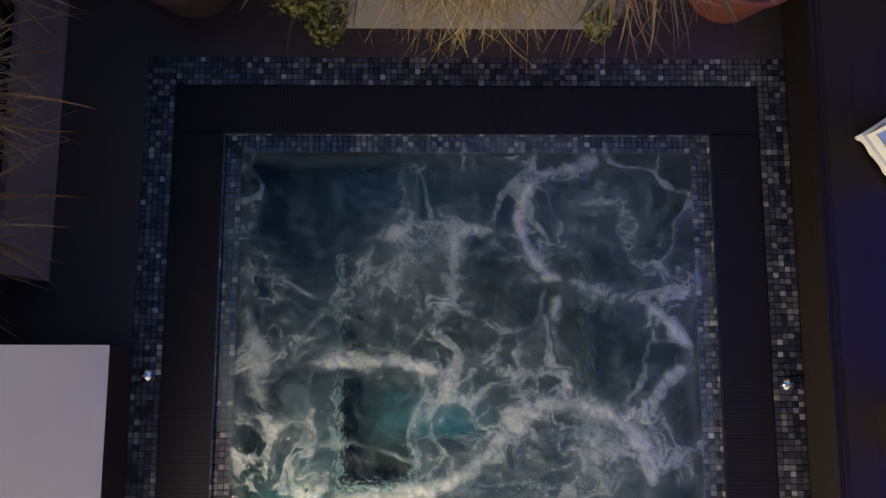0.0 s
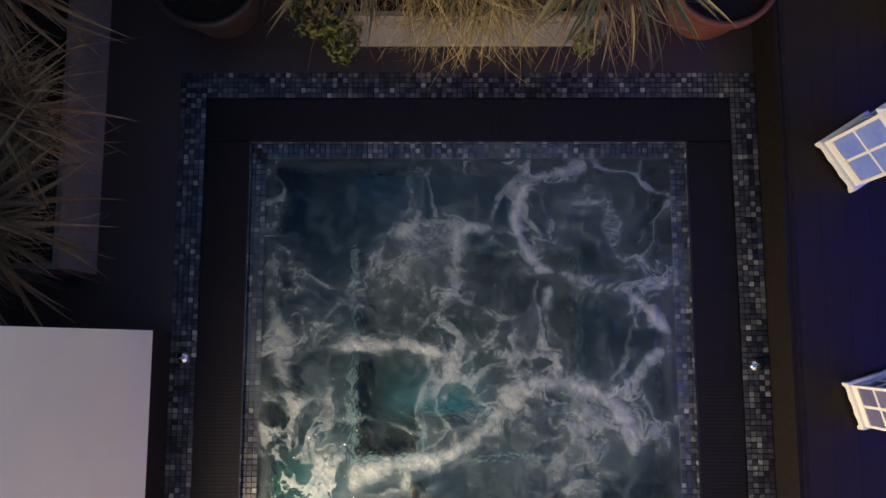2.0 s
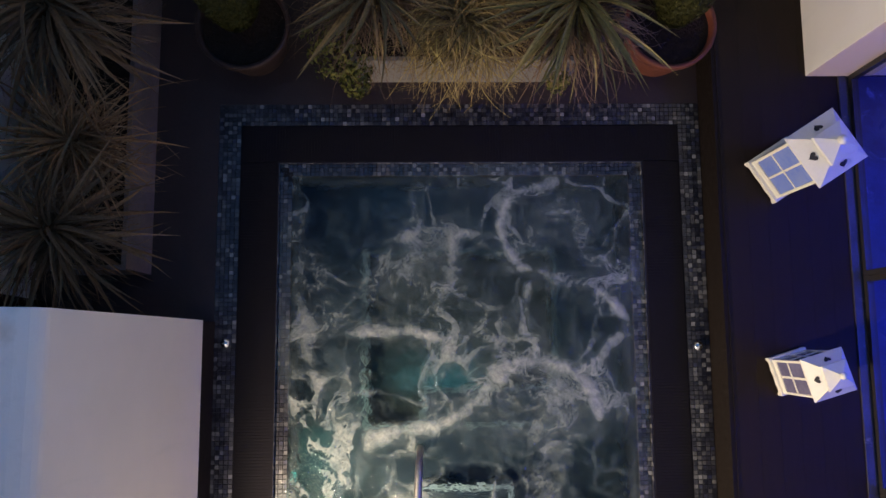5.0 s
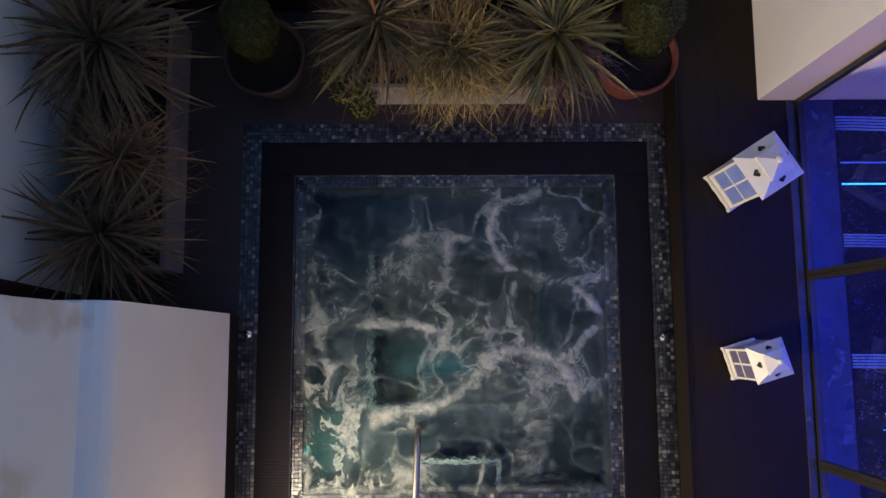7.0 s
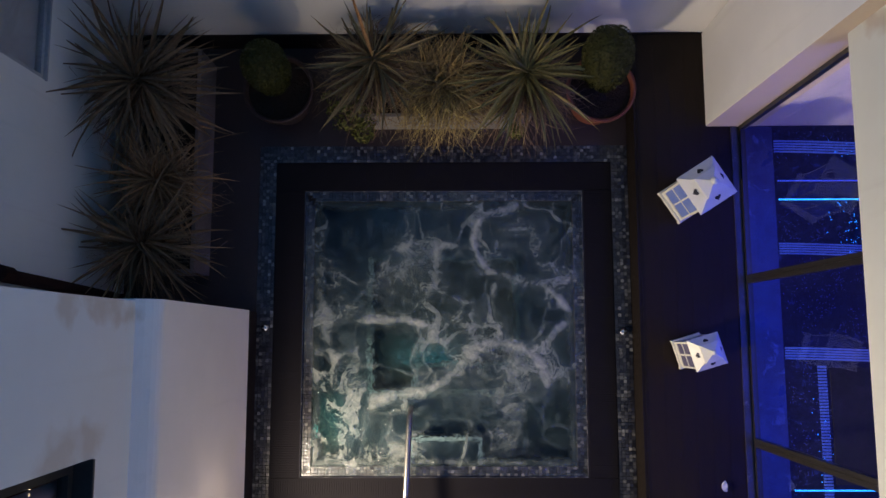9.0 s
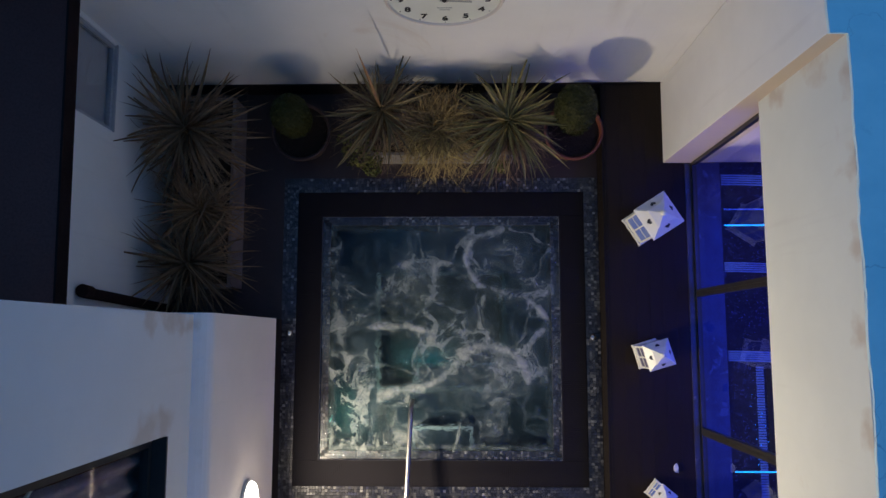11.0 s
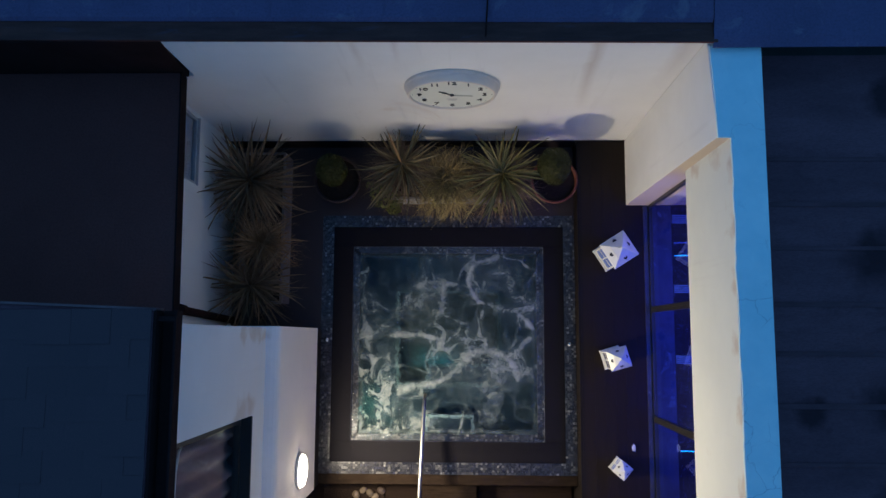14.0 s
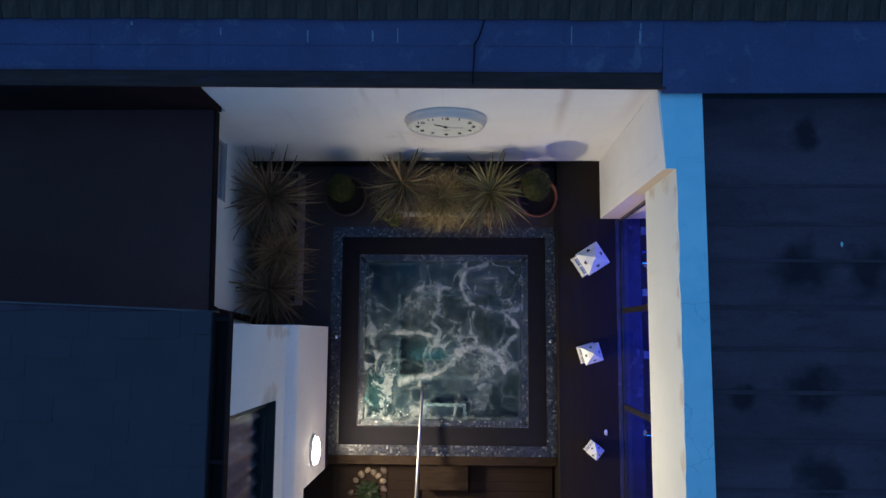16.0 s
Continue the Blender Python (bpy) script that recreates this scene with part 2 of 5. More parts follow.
DARK_TIMBER = surface("dark_timber", (0.018, 0.0115, 0.0085), (0.024, 0.0150, 0.011), 4.0, 0.8, stretch=(1, 8, 1), bump=0.4, spec=0.06)
GROUT = surface("dark_grout", (0.020, 0.019, 0.023), None, 20, 0.8, spec=0.2)
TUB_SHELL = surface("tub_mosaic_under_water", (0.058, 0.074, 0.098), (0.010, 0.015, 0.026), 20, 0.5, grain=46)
# footwell floor: same mosaic darker, the dimness of its depth put into colour
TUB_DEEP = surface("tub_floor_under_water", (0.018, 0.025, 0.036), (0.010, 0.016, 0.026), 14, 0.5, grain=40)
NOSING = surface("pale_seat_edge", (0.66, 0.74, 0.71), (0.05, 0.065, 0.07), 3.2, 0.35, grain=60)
# same edge, darker: weaker light in the north and east is painted in
NOSING_SHADED = surface("dimly_lit_seat_edge", (0.14, 0.19, 0.19), (0.03, 0.045, 0.05), 3.2, 0.35, grain=60)
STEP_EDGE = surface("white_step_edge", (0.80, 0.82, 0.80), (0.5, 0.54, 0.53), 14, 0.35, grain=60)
GRATE = surface("black_grating", (0.0115, 0.0105, 0.0125), (0.015, 0.0135, 0.016), 6, 0.7, spec=0.05)
STEEL = surface("brushed_steel", (0.38, 0.36, 0.33), (0.29, 0.28, 0.26), 8, 0.42, metal=1.0, bump=0.05)
CHROME = surface("chrome", (0.8, 0.82, 0.85), (0.7, 0.72, 0.75), 8, 0.08, metal=1.0, bump=0.02)
TROUGH_PALE = surface("pale_planter_metal", (0.25, 0.235, 0.21), (0.19, 0.175, 0.15), 3, 0.5, stain=(0.2, 0.18, 0.15))
TROUGH_DARK = surface("grey_planter_metal", (0.20, 0.155, 0.15), (0.145, 0.112, 0.11), 3, 0.6, stain=(0.1, 0.09, 0.08))
TERRACOTTA = surface("terracotta", (0.165, 0.042, 0.021), (0.12, 0.032, 0.019), 5, 0.7, stain=(0.20, 0.10, 0.07), stain_scale=4)
DARK_POT = surface("dark_clay_pot", (0.050, 0.024, 0.019), (0.032, 0.017, 0.015), 5, 0.65, stain=(0.05, 0.03, 0.03), stain_scale=4)
SOIL = surface("potting_soil", (0.026, 0.017, 0.013), (0.040, 0.027, 0.020), 30, 0.95, bump=0.8, depth=0.02, spec=0.08)
BARK = surface("cordyline_bark", (0.10, 0.075, 0.05), (0.06, 0.045, 0.03), 20, 0.9, bump=0.8, depth=0.01)
FELT_BLACK = surface("black_roofing_felt", (0.145, 0.053, 0.043), (0.122, 0.045, 0.037), 1.1, 0.9, bump=0.4, spec=0.08)
PUDDLES = [(3.40, 1.70, 2.86, 0.19), (3.25, 0.53, 2.86, 0.30), (3.85, 0.52, 2.86, 0.27), (3.32, -0.52, 2.86, 0.26), (3.36, -1.25, 2.86, 0.28), (2.72, -0.62, 2.86, 0.16), (5.1, -0.4, 2.86, 0.4)]
FELT_GREY = surface("weathered_roofing_felt", (0.165, 0.080, 0.090), (0.100, 0.050, 0.056), 1.1, 0.85, stretch=(0.7, 2.2, 1), stain=(0.016, 0.012, 0.010), stain_scale=0.9, bump=0.4, spec=0.15, spots=PUDDLES)
LEAD = surface("dull_lead_sheet", (0.150, 0.105, 0.185), (0.112, 0.080, 0.140), 1.3, 0.6, stain=(0.26, 0.20, 0.24), stain_scale=4.5, bump=0.25, spec=0.25)
LEAD_PALE = surface("pale_drip_mark", (0.50, 0.40, 0.42), (0.30, 0.24, 0.28), 12, 0.7)
DAMP_FELT = surface("damp_roofing_felt", (0.085, 0.042, 0.044), (0.140, 0.070, 0.078), 2.5, 0.85, stretch=(1, 4, 1), bump=0.4, spec=0.15)
UPSTAND = surface("felt_upstand", (0.034, 0.017, 0.015), None, 1.5, 0.9, bump=0.4, spec=0.08)
EAVE_PAINT = surface("black_eave_paint", (0.024, 0.014, 0.013), None, 3, 0.8, spec=0.05)
GUTTER = surface("black_gutter", (0.036, 0.018, 0.016), None, 3, 0.8, spec=0.04)
FASCIA = surface("brown_fascia_timber", (0.125, 0.052, 0.040), (0.080, 0.036, 0.030), 3, 0.8, stretch=(1, 6, 6), stain=(0.10, 0.066, 0.090), stain_scale=2.5, spec=0.1)
SHINGLE_EDGE = surface("grey_verge_felt", (0.20, 0.105, 0.100), (0.13, 0.070, 0.066), 3, 0.8)
SHINGLE = varied("grey_shingle", [(0.0, (0.100, 0.050, 0.050)), (0.35, (0.103, 0.0515, 0.0515)), (0.7, (0.097, 0.0485, 0.0485))], "object", 0.85, 200, 0.4)
OLD_TILE = surface("mossy_roof_tile", (0.17, 0.085, 0.056), (0.085, 0.046, 0.034), 5.0, 0.9, grain=26, bump=0.8, depth=0.012, stretch=(2.2, 0.7, 1), stain=(0.24, 0.14, 0.085), stain_scale=3.0, spec=0.1)
LANTERN_WHITE = surface("white_lantern_enamel", (0.80, 0.78, 0.69), (0.75, 0.73, 0.64), 6, 0.4, bump=0.03, fleck=0.10)
DARK_PLATE = surface("dark_heart_plate", (0.02, 0.02, 0.03), None, 6, 0.8)
FRAME_DARK = surface("dark_door_frame", (0.030, 0.027, 0.025), (0.022, 0.02, 0.02), 5, 0.35)
RUNNER = surface("grey_door_sill", (0.060, 0.057, 0.060), (0.030, 0.029, 0.031), 5, 0.45, stain=(0.30, 0.29, 0.28), stain_scale=5)
# opaque panes: the glass's blue and dark violet reflections are painted as colour
LANTERN_PANE = surface("blue_reflection_pane", (0.15, 0.23, 0.66), (0.27, 0.35, 0.70), 7, 0.15, grain=14, bump=0.02, fleck=0.2)
LANTERN_PANE_GREY = surface("dark_reflection_pane", (0.11, 0.105, 0.20), (0.20, 0.19, 0.30), 8, 0.12, grain=14, bump=0.02, fleck=0.2)
GLASS = pane_glass("clear_glass", (0.92, 0.95, 0.97))
CURTAIN = surface("grey_curtain", (0.34, 0.25, 0.27), (0.24, 0.175, 0.20), 5, 0.8, stretch=(1, 1, 0.5), stain=(0.62, 0.56, 0.48), stain_scale=16.0)
WINDOW_FRAME = surface("grey_window_frame", (0.46, 0.46, 0.47), (0.38, 0.38, 0.40), 3, 0.5)
FROSTED = surface("blind_behind_glass", (0.68, 0.66, 0.66), (0.60, 0.58, 0.59), 2, 0.35)
# lilac cast of the room's blue light is mixed into this wall colour
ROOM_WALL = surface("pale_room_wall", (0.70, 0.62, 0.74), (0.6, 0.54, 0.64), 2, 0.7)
# pale blue patches paint in the uneven reflections on the margin
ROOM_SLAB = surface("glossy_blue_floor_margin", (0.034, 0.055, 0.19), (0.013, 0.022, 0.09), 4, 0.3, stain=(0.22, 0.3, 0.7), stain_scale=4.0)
# blue patches in the dark mosaic paint in its glitter
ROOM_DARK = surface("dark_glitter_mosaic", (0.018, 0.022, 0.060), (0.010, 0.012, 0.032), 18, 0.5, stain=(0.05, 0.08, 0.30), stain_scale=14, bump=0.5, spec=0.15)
CLOCK_RIM = surface("grey_clock_rim", (0.76, 0.69, 0.60), (0.71, 0.645, 0.56), 2, 0.35, grain=8, bump=0.02, fleck=0.12)
CLOCK_FACE = surface("cream_clock_face", (0.80, 0.80, 0.70), (0.76, 0.76, 0.66), 2, 0.45, grain=6, bump=0.01, fleck=0.08)
INK = surface("black_ink", (0.02, 0.02, 0.02), None, 6, 0.5)
PALE_INK = surface("grey_ink", (0.52, 0.52, 0.48), None, 6, 0.5)
STONE = varied("pale_pebble", [(0.0, (0.13, 0.095, 0.06)), (0.3, (0.19, 0.14, 0.09)), (0.6, (0.085, 0.055, 0.04)), (0.85, (0.23, 0.18, 0.12))], "object", 0.7, 40, 0.5)
LAMP_GLOW = glowing("lit_diffuser", (1.0, 0.86, 0.66), 9.0)
# glow for mirrored lights and glints on the room floor, not for lamps
GLOW_CYAN = glowing("cyan_glow_dot", (0.03, 0.35, 1.0), 3.0)
GLOW_DIM = glowing("blue_glow_dot", (0.04, 0.10, 0.9), 1.3)
TUB_LENS = glowing("tub_lamp_lens", (0.2, 0.6, 0.6), 0.03)
LEAF_GREEN = leaf_paint("cordyline_leaf", (0.180, 0.155, 0.055), (0.44, 0.34, 0.13))
LEAF_OLIVE = leaf_paint("olive_cordyline_leaf", (0.120, 0.100, 0.050), (0.34, 0.24, 0.115))
LEAF_RED = leaf_paint("russet_cordyline_leaf", (0.20, 0.105, 0.05), (0.42, 0.24, 0.115))
LEAF_DRY = leaf_paint("dry_cordyline_leaf", (0.150, 0.092, 0.050), (0.29, 0.175, 0.092))
LEAF_GOLD = leaf_paint("golden_sedge_blade", (0.155, 0.105, 0.055), (0.42, 0.30, 0.11), "island")
LEAF_OLD = leaf_paint("withered_leaf", (0.13, 0.086, 0.052), (0.26, 0.165, 0.095), "island")
LEAF_RUST = leaf_paint("russet_grass_blade", (0.19, 0.105, 0.055), (0.44, 0.27, 0.14), "island")
LEAF_BLADE = leaf_paint("golden_sedge_single_blade", (0.36, 0.26, 0.09), (0.70, 0.55, 0.17))
LEAF_BOX = leaf_paint("topiary_leaf", (0.032, 0.034, 0.009), (0.054, 0.054, 0.012), "island")
LEAF_SHRUB = leaf_paint("shrub_leaf", (0.085, 0.10, 0.022), (0.19, 0.18, 0.045), "island")
FERN = leaf_paint("fern_leaf", (0.008, 0.015, 0.005), (0.020, 0.036, 0.010), "island")
MOSAIC_STOPS = [(0.0, (0.013, 0.013, 0.019)), (0.22, (0.025, 0.025, 0.034)), (0.42, (0.042, 0.041, 0.053)), (0.58, (0.034, 0.036, 0.066)), (0.64, (0.058, 0.057, 0.060)),
                (0.78, (0.095, 0.093, 0.091)), (0.90, (0.165, 0.161, 0.154)), (0.975, (0.27, 0.264, 0.252))]
MOSAIC = varied("glass_mosaic", MOSAIC_STOPS, "object", 0.28, coat=0.25)
MOSAIC_REST = varied("glass_mosaic_joined", MOSAIC_STOPS, "island", 0.28, coat=0.25)
GLINT_TONE = varied("painted_glint", [(0.0, (0.012, 0.020, 0.15)), (0.45, (0.018, 0.035, 0.28)), (0.8, (0.03, 0.07, 0.55))], "island", 0.3)
BAND = varied("pale_blue_tile", [(0.0, (0.18, 0.32, 0.80)), (0.5, (0.15, 0.27, 0.72))], "island", 0.3)
BUBBLE = surface("wet_bubble", (0.20, 0.22, 0.21), None, 8, 0.10, grain=20, bump=0.0, spec=1.0)
WATER = foam_water("foaming_tub_water")
EARTH = surface("dark_ground", (0.05, 0.048, 0.045), (0.035, 0.035, 0.03), 0.5, 0.9)


# ---- shapes ----
def mesh_of(bm, name="mesh"):
    data = bpy.data.meshes.new(name)
    bm.to_mesh(data)
    bm.free()
    return data


def part(name, bm, material, parent=None, label="", smooth=False, place=None):
    """One mesh object under a thing or a part (or a thing of its own)."""
    data = bm if isinstance(bm, bpy.types.Mesh) else mesh_of(bm, name)
    if material and not data.materials:
        data.materials.append(material)
    if smooth:
        data.polygons.foreach_set("use_smooth", [True] * len(data.polygons))
    ob = new(name, data)
    ob.parent = parent
    if place is not None:
        ob.matrix_basis = place
    if label:
        ob["label"] = label
    return ob


def thing(name, label, category, place=None, group="", kind=""):
    ob = new(name)
    ob.empty_display_size = 0.1
    if place is not None:
        ob.matrix_basis = place
    return tagged(ob, label, category, group, kind)


def box(x0, x1, y0, y1, z0, z1, bevel=0.0, bm=None):
    bm = bm or bmesh.new()
    made = bmesh.ops.create_cube(bm, size=1, matrix=Matrix.LocRotScale(((x0 + x1) / 2, (y0 + y1) / 2, (z0 + z1) / 2), None, (x1 - x0, y1 - y0, z1 - z0)))
    if bevel:
        edges = {e for v in made["verts"] for e in v.link_edges}
        bmesh.ops.bevel(bm, geom=list(edges), offset=bevel, segments=2, affect="EDGES", profile=0.6)
    return bm


def lathe(profile, steps=32, bm=None):
    """A turned shape round z from (radius, height) pairs."""
    bm = bm or bmesh.new()
    rings = []
    for r, z in profile:
        if r < 1e-5:
            rings.append([bm.verts.new((0, 0, z))])
        else:
            rings.append([bm.verts.new((r * math.cos(math.tau * k / steps), r * math.sin(math.tau * k / steps), z)) for k in range(steps)])
    for a, b in zip(rings, rings[1:]):
        for k in range(steps):
            q = (k + 1) % steps
            if len(a) == 1 and len(b) == 1:
                continue
            if len(a) == 1:
                bm.faces.new((a[0], b[k], b[q]))
            elif len(b) == 1:
                bm.faces.new((a[k], b[0], a[q]))
            else:
                bm.faces.new((a[k], b[k], b[q], a[q]))
    bmesh.ops.recalc_face_normals(bm, faces=bm.faces)
    return bm


def tube(points, radius, steps=10, bm=None, caps=True):
    bm = bm or bmesh.new()
    points = [Vector(p) for p in points]
    rings = []
    for i, p in enumerate(points):
        way = (points[min(i + 1, len(points) - 1)] - points[max(i - 1, 0)]).normalized()
        side = way.cross(Vector((0, 0, 1)) if abs(way.z) < 0.9 else Vector((1, 0, 0))).normalized()
        up = side.cross(way)
        r = radius[i] if isinstance(radius, (list, tuple)) else radius
        rings.append([bm.verts.new(p + r * (math.cos(math.tau * k / steps) * side + math.sin(math.tau * k / steps) * up)) for k in range(steps)])
    for a, b in zip(rings, rings[1:]):
        for k in range(steps):
            bm.faces.new((a[k], a[(k + 1) % steps], b[(k + 1) % steps], b[k]))
    if caps:
        bm.faces.new(rings[0])
        bm.faces.new(rings[-1])
    bmesh.ops.recalc_face_normals(bm, faces=bm.faces)
    return bm


def structure(name, bm, material, label, category, smooth=False):
    return tagged(part(name, bm, material, None, "", smooth), label, category, "", "structure")


def blocks(*boxes, bevel=0.0):
    bm = bmesh.new()
    for b in boxes:
        box(*b, bevel=bevel, bm=bm)
    return bm


def joined(name, centres, half, tall, material, parent, chamfer=0.0015):
    """Many small alike pieces, each a cut pyramid with its own edges, as one mesh. centres: place, two directions and a normal each."""
    verts, faces = [], []
    for c, u, v, w in centres:
        k = len(verts)
        for rise, h in ((0, half), (tall, half - chamfer)):
            for a, b in ((-1, -1), (1, -1), (1, 1), (-1, 1)):
                verts.append(tuple(c[i] + a * h * u[i] + b * h * v[i] + rise * w[i] for i in range(3)))
        faces += [(k + 4, k + 5, k + 6, k + 7)] + [(k + i, k + (i + 1) % 4, k + 4 + (i + 1) % 4, k + 4 + i) for i in range(4)]
    data = bpy.data.meshes.new(name)
    data.from_pydata(verts, [], faces)
    data.materials.append(material)
    return tagged(part(name, data, None, parent), kind="stuff")


def holed(x0, x1, ys, zs):
    """A wall across x with one opening: ys and zs are outer edge, opening, opening, outer edge."""
    bm = bmesh.new()
    grid = [[[bm.verts.new((x, y, z)) for z in zs] for y in ys] for x in (x0, x1)]
    for i in range(3):
        for j in range(3):
            if (i, j) != (1, 1):
                for g in grid:
                    bm.faces.new((g[i][j], g[i + 1][j], g[i + 1][j + 1], g[i][j + 1]))
    a, b = grid
    loops = [[(i, 0) for i in range(4)] + [(3, j) for j in range(1, 4)] + [(i, 3) for i in (2, 1, 0)] + [(0, j) for j in (2, 1)], [(1, 1), (2, 1), (2, 2), (1, 2)]]
    for loop in loops:
        for (i, j), (k, m) in zip(loop, loop[1:] + loop[:1]):
            bm.faces.new((a[i][j], a[k][m], b[k][m], b[i][j]))
    bmesh.ops.recalc_face_normals(bm, faces=bm.faces)
    return bm


# ---- the setting ----
structure("ground", box(-300, 300, -300, 300, -0.9, -0.6), EARTH, "dark open ground around the buildings", "ground")
structure("floor", blocks((-2.40, 1.475, 1.301, 2.11, -0.30, 0.0), (-2.40, -1.377, -1.565, 1.301, -0.30, 0.0)), BLACK_FLOOR, "black paved floor round the hot tub", "floor")
structure("floor_south", box(-3.2, 2.19, -2.75, -1.70, -0.60, -0.36), DARK_TIMBER, "dark sunken floor below the hot tub", "floor")

structure("wall_north", box(-2.04, 2.40, 2.11, 2.40, 0.25, 3.10), WHITE_STREAKED, "white rendered courtyard wall with faint rain streaks", "wall")
structure("wall_north_low", box(-2.40, -2.04, 2.11, 2.40, 0.25, 2.36), WHITE, "white wall end under the flat roof", "wall")
structure("plinth_north", blocks((-2.40, 1.475, 2.098, 2.40, -0.30, 0.25), (1.475, 2.40, 2.104, 2.40, -0.30, 0.25)), PLINTH, "black painted wall foot", "plinth")
bm = box(-8.0, -2.03, 2.100, 2.40, 2.36, 3.10)
for v in bm.verts:
    if v.co.x > -3 and v.co.z < 2.5:
        v.co.x -= 0.055
structure("roof_upstand", bm, UPSTAND, "black felt upstand of the low flat roof", "roof edge")
structure("wall_west", holed(-2.62, -2.40, (0.02, 1.405, 2.075, 2.40), (-0.30, 1.24, 1.98, 2.34)), WHITE, "white rendered wall under a black eave", "wall")
bm = box(2.007, 2.385, 1.378, 2.104, 0.24, 3.05, 0.006)
for v in bm.verts:
    if v.co.x < 2.1 and v.co.z > 3.0:
        v.co.x += 0.050 * (2.104 - v.co.y) / 0.726
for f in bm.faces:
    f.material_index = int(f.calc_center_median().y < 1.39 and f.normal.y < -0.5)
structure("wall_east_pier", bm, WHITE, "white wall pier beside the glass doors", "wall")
bpy.data.objects["wall_east_pier"].data.materials.append(TAN_LIT_PLASTER)
structure("wall_east_header", box(2.150, 2.385, -4.6, 1.378, 1.95, 3.05, 0.004), WHITE_WORN, "white wall over the glass doors with a rough upper edge", "wall")
def coping_edge(y):
    """The worn inner edge of the coping, stepped back at the pier."""
    rag = 0.010 * noise.noise(Vector((y * 3.1, 0.3, 0))) + 0.006 * noise.noise(Vector((y * 11.0, 4.0, 0))) + 0.003 * noise.noise(Vector((y * 31.0, 8.0, 0)))
    return (2.008 + 0.069 * (2.104 - y) if y > 1.372 else 2.149) + rag


bm = bmesh.new()
ys = [-4.6 + 0.03 * k for k in range(199)] + [1.371, 1.373] + [1.40 + 0.03 * k for k in range(23)]
rows = [[bm.verts.new((coping_edge(y), y, 3.047)), bm.verts.new((coping_edge(y) + 0.004, y, 3.062)), bm.verts.new((2.392, y, 3.062)), bm.verts.new((2.392, y, 3.047))] for y in sorted(q for q in ys if q < 2.07)]
for p, q in zip(rows, rows[1:]):
    for k in range(4):
        bm.faces.new((p[k], q[k], q[(k + 1) % 4], p[(k + 1) % 4]))
for e in (rows[0], rows[-1]):
    bm.faces.new(e)
bmesh.ops.recalc_face_normals(bm, faces=bm.faces)
structure("coping", bm, COPING, "pale painted parapet top with hairline cracks", "coping")
# added out of view to close the courtyard and hold off southern sky light
structure("unseen_wall_south", box(-1.36, 2.146, -3.0, -2.75, -0.60, 4.74), WHITE, "unseen plain white wall added to block the southern sky", "wall")

# the white block with the lamp: a thicker lower wall with a ledge, a thinner upper wall with a window
def extruded(profile, y0, y1, bm):
    """A solid along y from an (x, z) outline."""
    ends = [[bm.verts.new((x, y, z)) for x, z in profile] for y in (y0, y1)]
    for k in range(len(profile)):
        q = (k + 1) % len(profile)
        bm.faces.new((ends[0][k], ends[0][q], ends[1][q], ends[1][k]))
    for e in ends:
        bm.faces.new(e)
    bmesh.ops.recalc_face_normals(bm, faces=bm.faces)
    return bm


# the ledge falls away in a soft slope
LEDGE_LINE = [(-1.365, 1.835), (-1.369, 1.855), (-1.380, 1.875), (-1.400, 1.895), (-1.435, 1.915), (-1.478, 1.932), (-3.6, 1.932)]
bm = extruded([(-3.6, 0.24), (-1.365, 0.24)] + LEDGE_LINE, -1.69, 0.02, bmesh.new())
extruded([(-3.6, 1.43), (-1.365, 1.43)] + LEDGE_LINE, -4.6, -1.6905, bm)
structure("wall_block_lower", bm, WHITE_STAINED, "white rendered lower wall with a ledge on top", "wall")
structure("plinth_block", box(-3.6, -1.371, -1.684, 0.014, -0.36, 0.24), PLINTH, "black painted wall foot", "plinth")
structure("wall_block_upper", holed(-1.60, -1.475, (-4.6, -2.30, -0.70, 0.008), (1.93, 2.30, 4.25, 4.74)), WHITE_SHADED, "white rendered upper wall with a curtained window", "wall")
structure("wall_block_return", box(-3.6, -1.60, -0.17, 0.008, 1.93, 4.74), WHITE, "white rendered return wall of the block", "wall")
structure("wall_block_back", box(-3.6, -3.48, -4.6, -0.17, 1.93, 4.74), WHITE, "plain back wall of the curtained room", "wall")
structure("wall_passage", box(-3.6, -3.4, -4.6, -1.69, -0.36, 1.43), PLINTH, "dark wall inside the passage", "wall")

# roofs
bm = blocks((-8.0, -2.113, 0.02, 2.098, 2.34, 2.465), (-8.0, -3.62, -4.6, 0.02, 2.34, 2.465), bevel=0.01)
trim = box(-2.120, -2.106, 0.015, 2.097, 2.345, 2.472, 0.003)
for v in list(bm.verts) + list(trim.verts):
    if v.co.x > -2.2:
        v.co.x += 0.014 * (2.098 - v.co.y)
structure("roof_west", bm, FELT_BLACK, "low flat roof of smooth black felt", "roof")
structure("eave_trim", trim, EAVE_PAINT, "black trim board along the flat roof's edge", "trim")
structure("roof_east", box(2.392, 14.0, -9.0, 2.06, 2.62, 2.86), FELT_GREY, "flat roof of weathered grey felt with dark puddle stains", "roof")
bm = box(-8.0, -1.245, -9.0, 0.058, 4.74, 4.82)
for v in bm.verts:
    if v.co.y > 0 and v.co.x < -2:
        v.co.y += 0.038 * 6.755
structure("roof_block", bm, FELT_GREY, "shallow shingled roof of the white block", "roof")


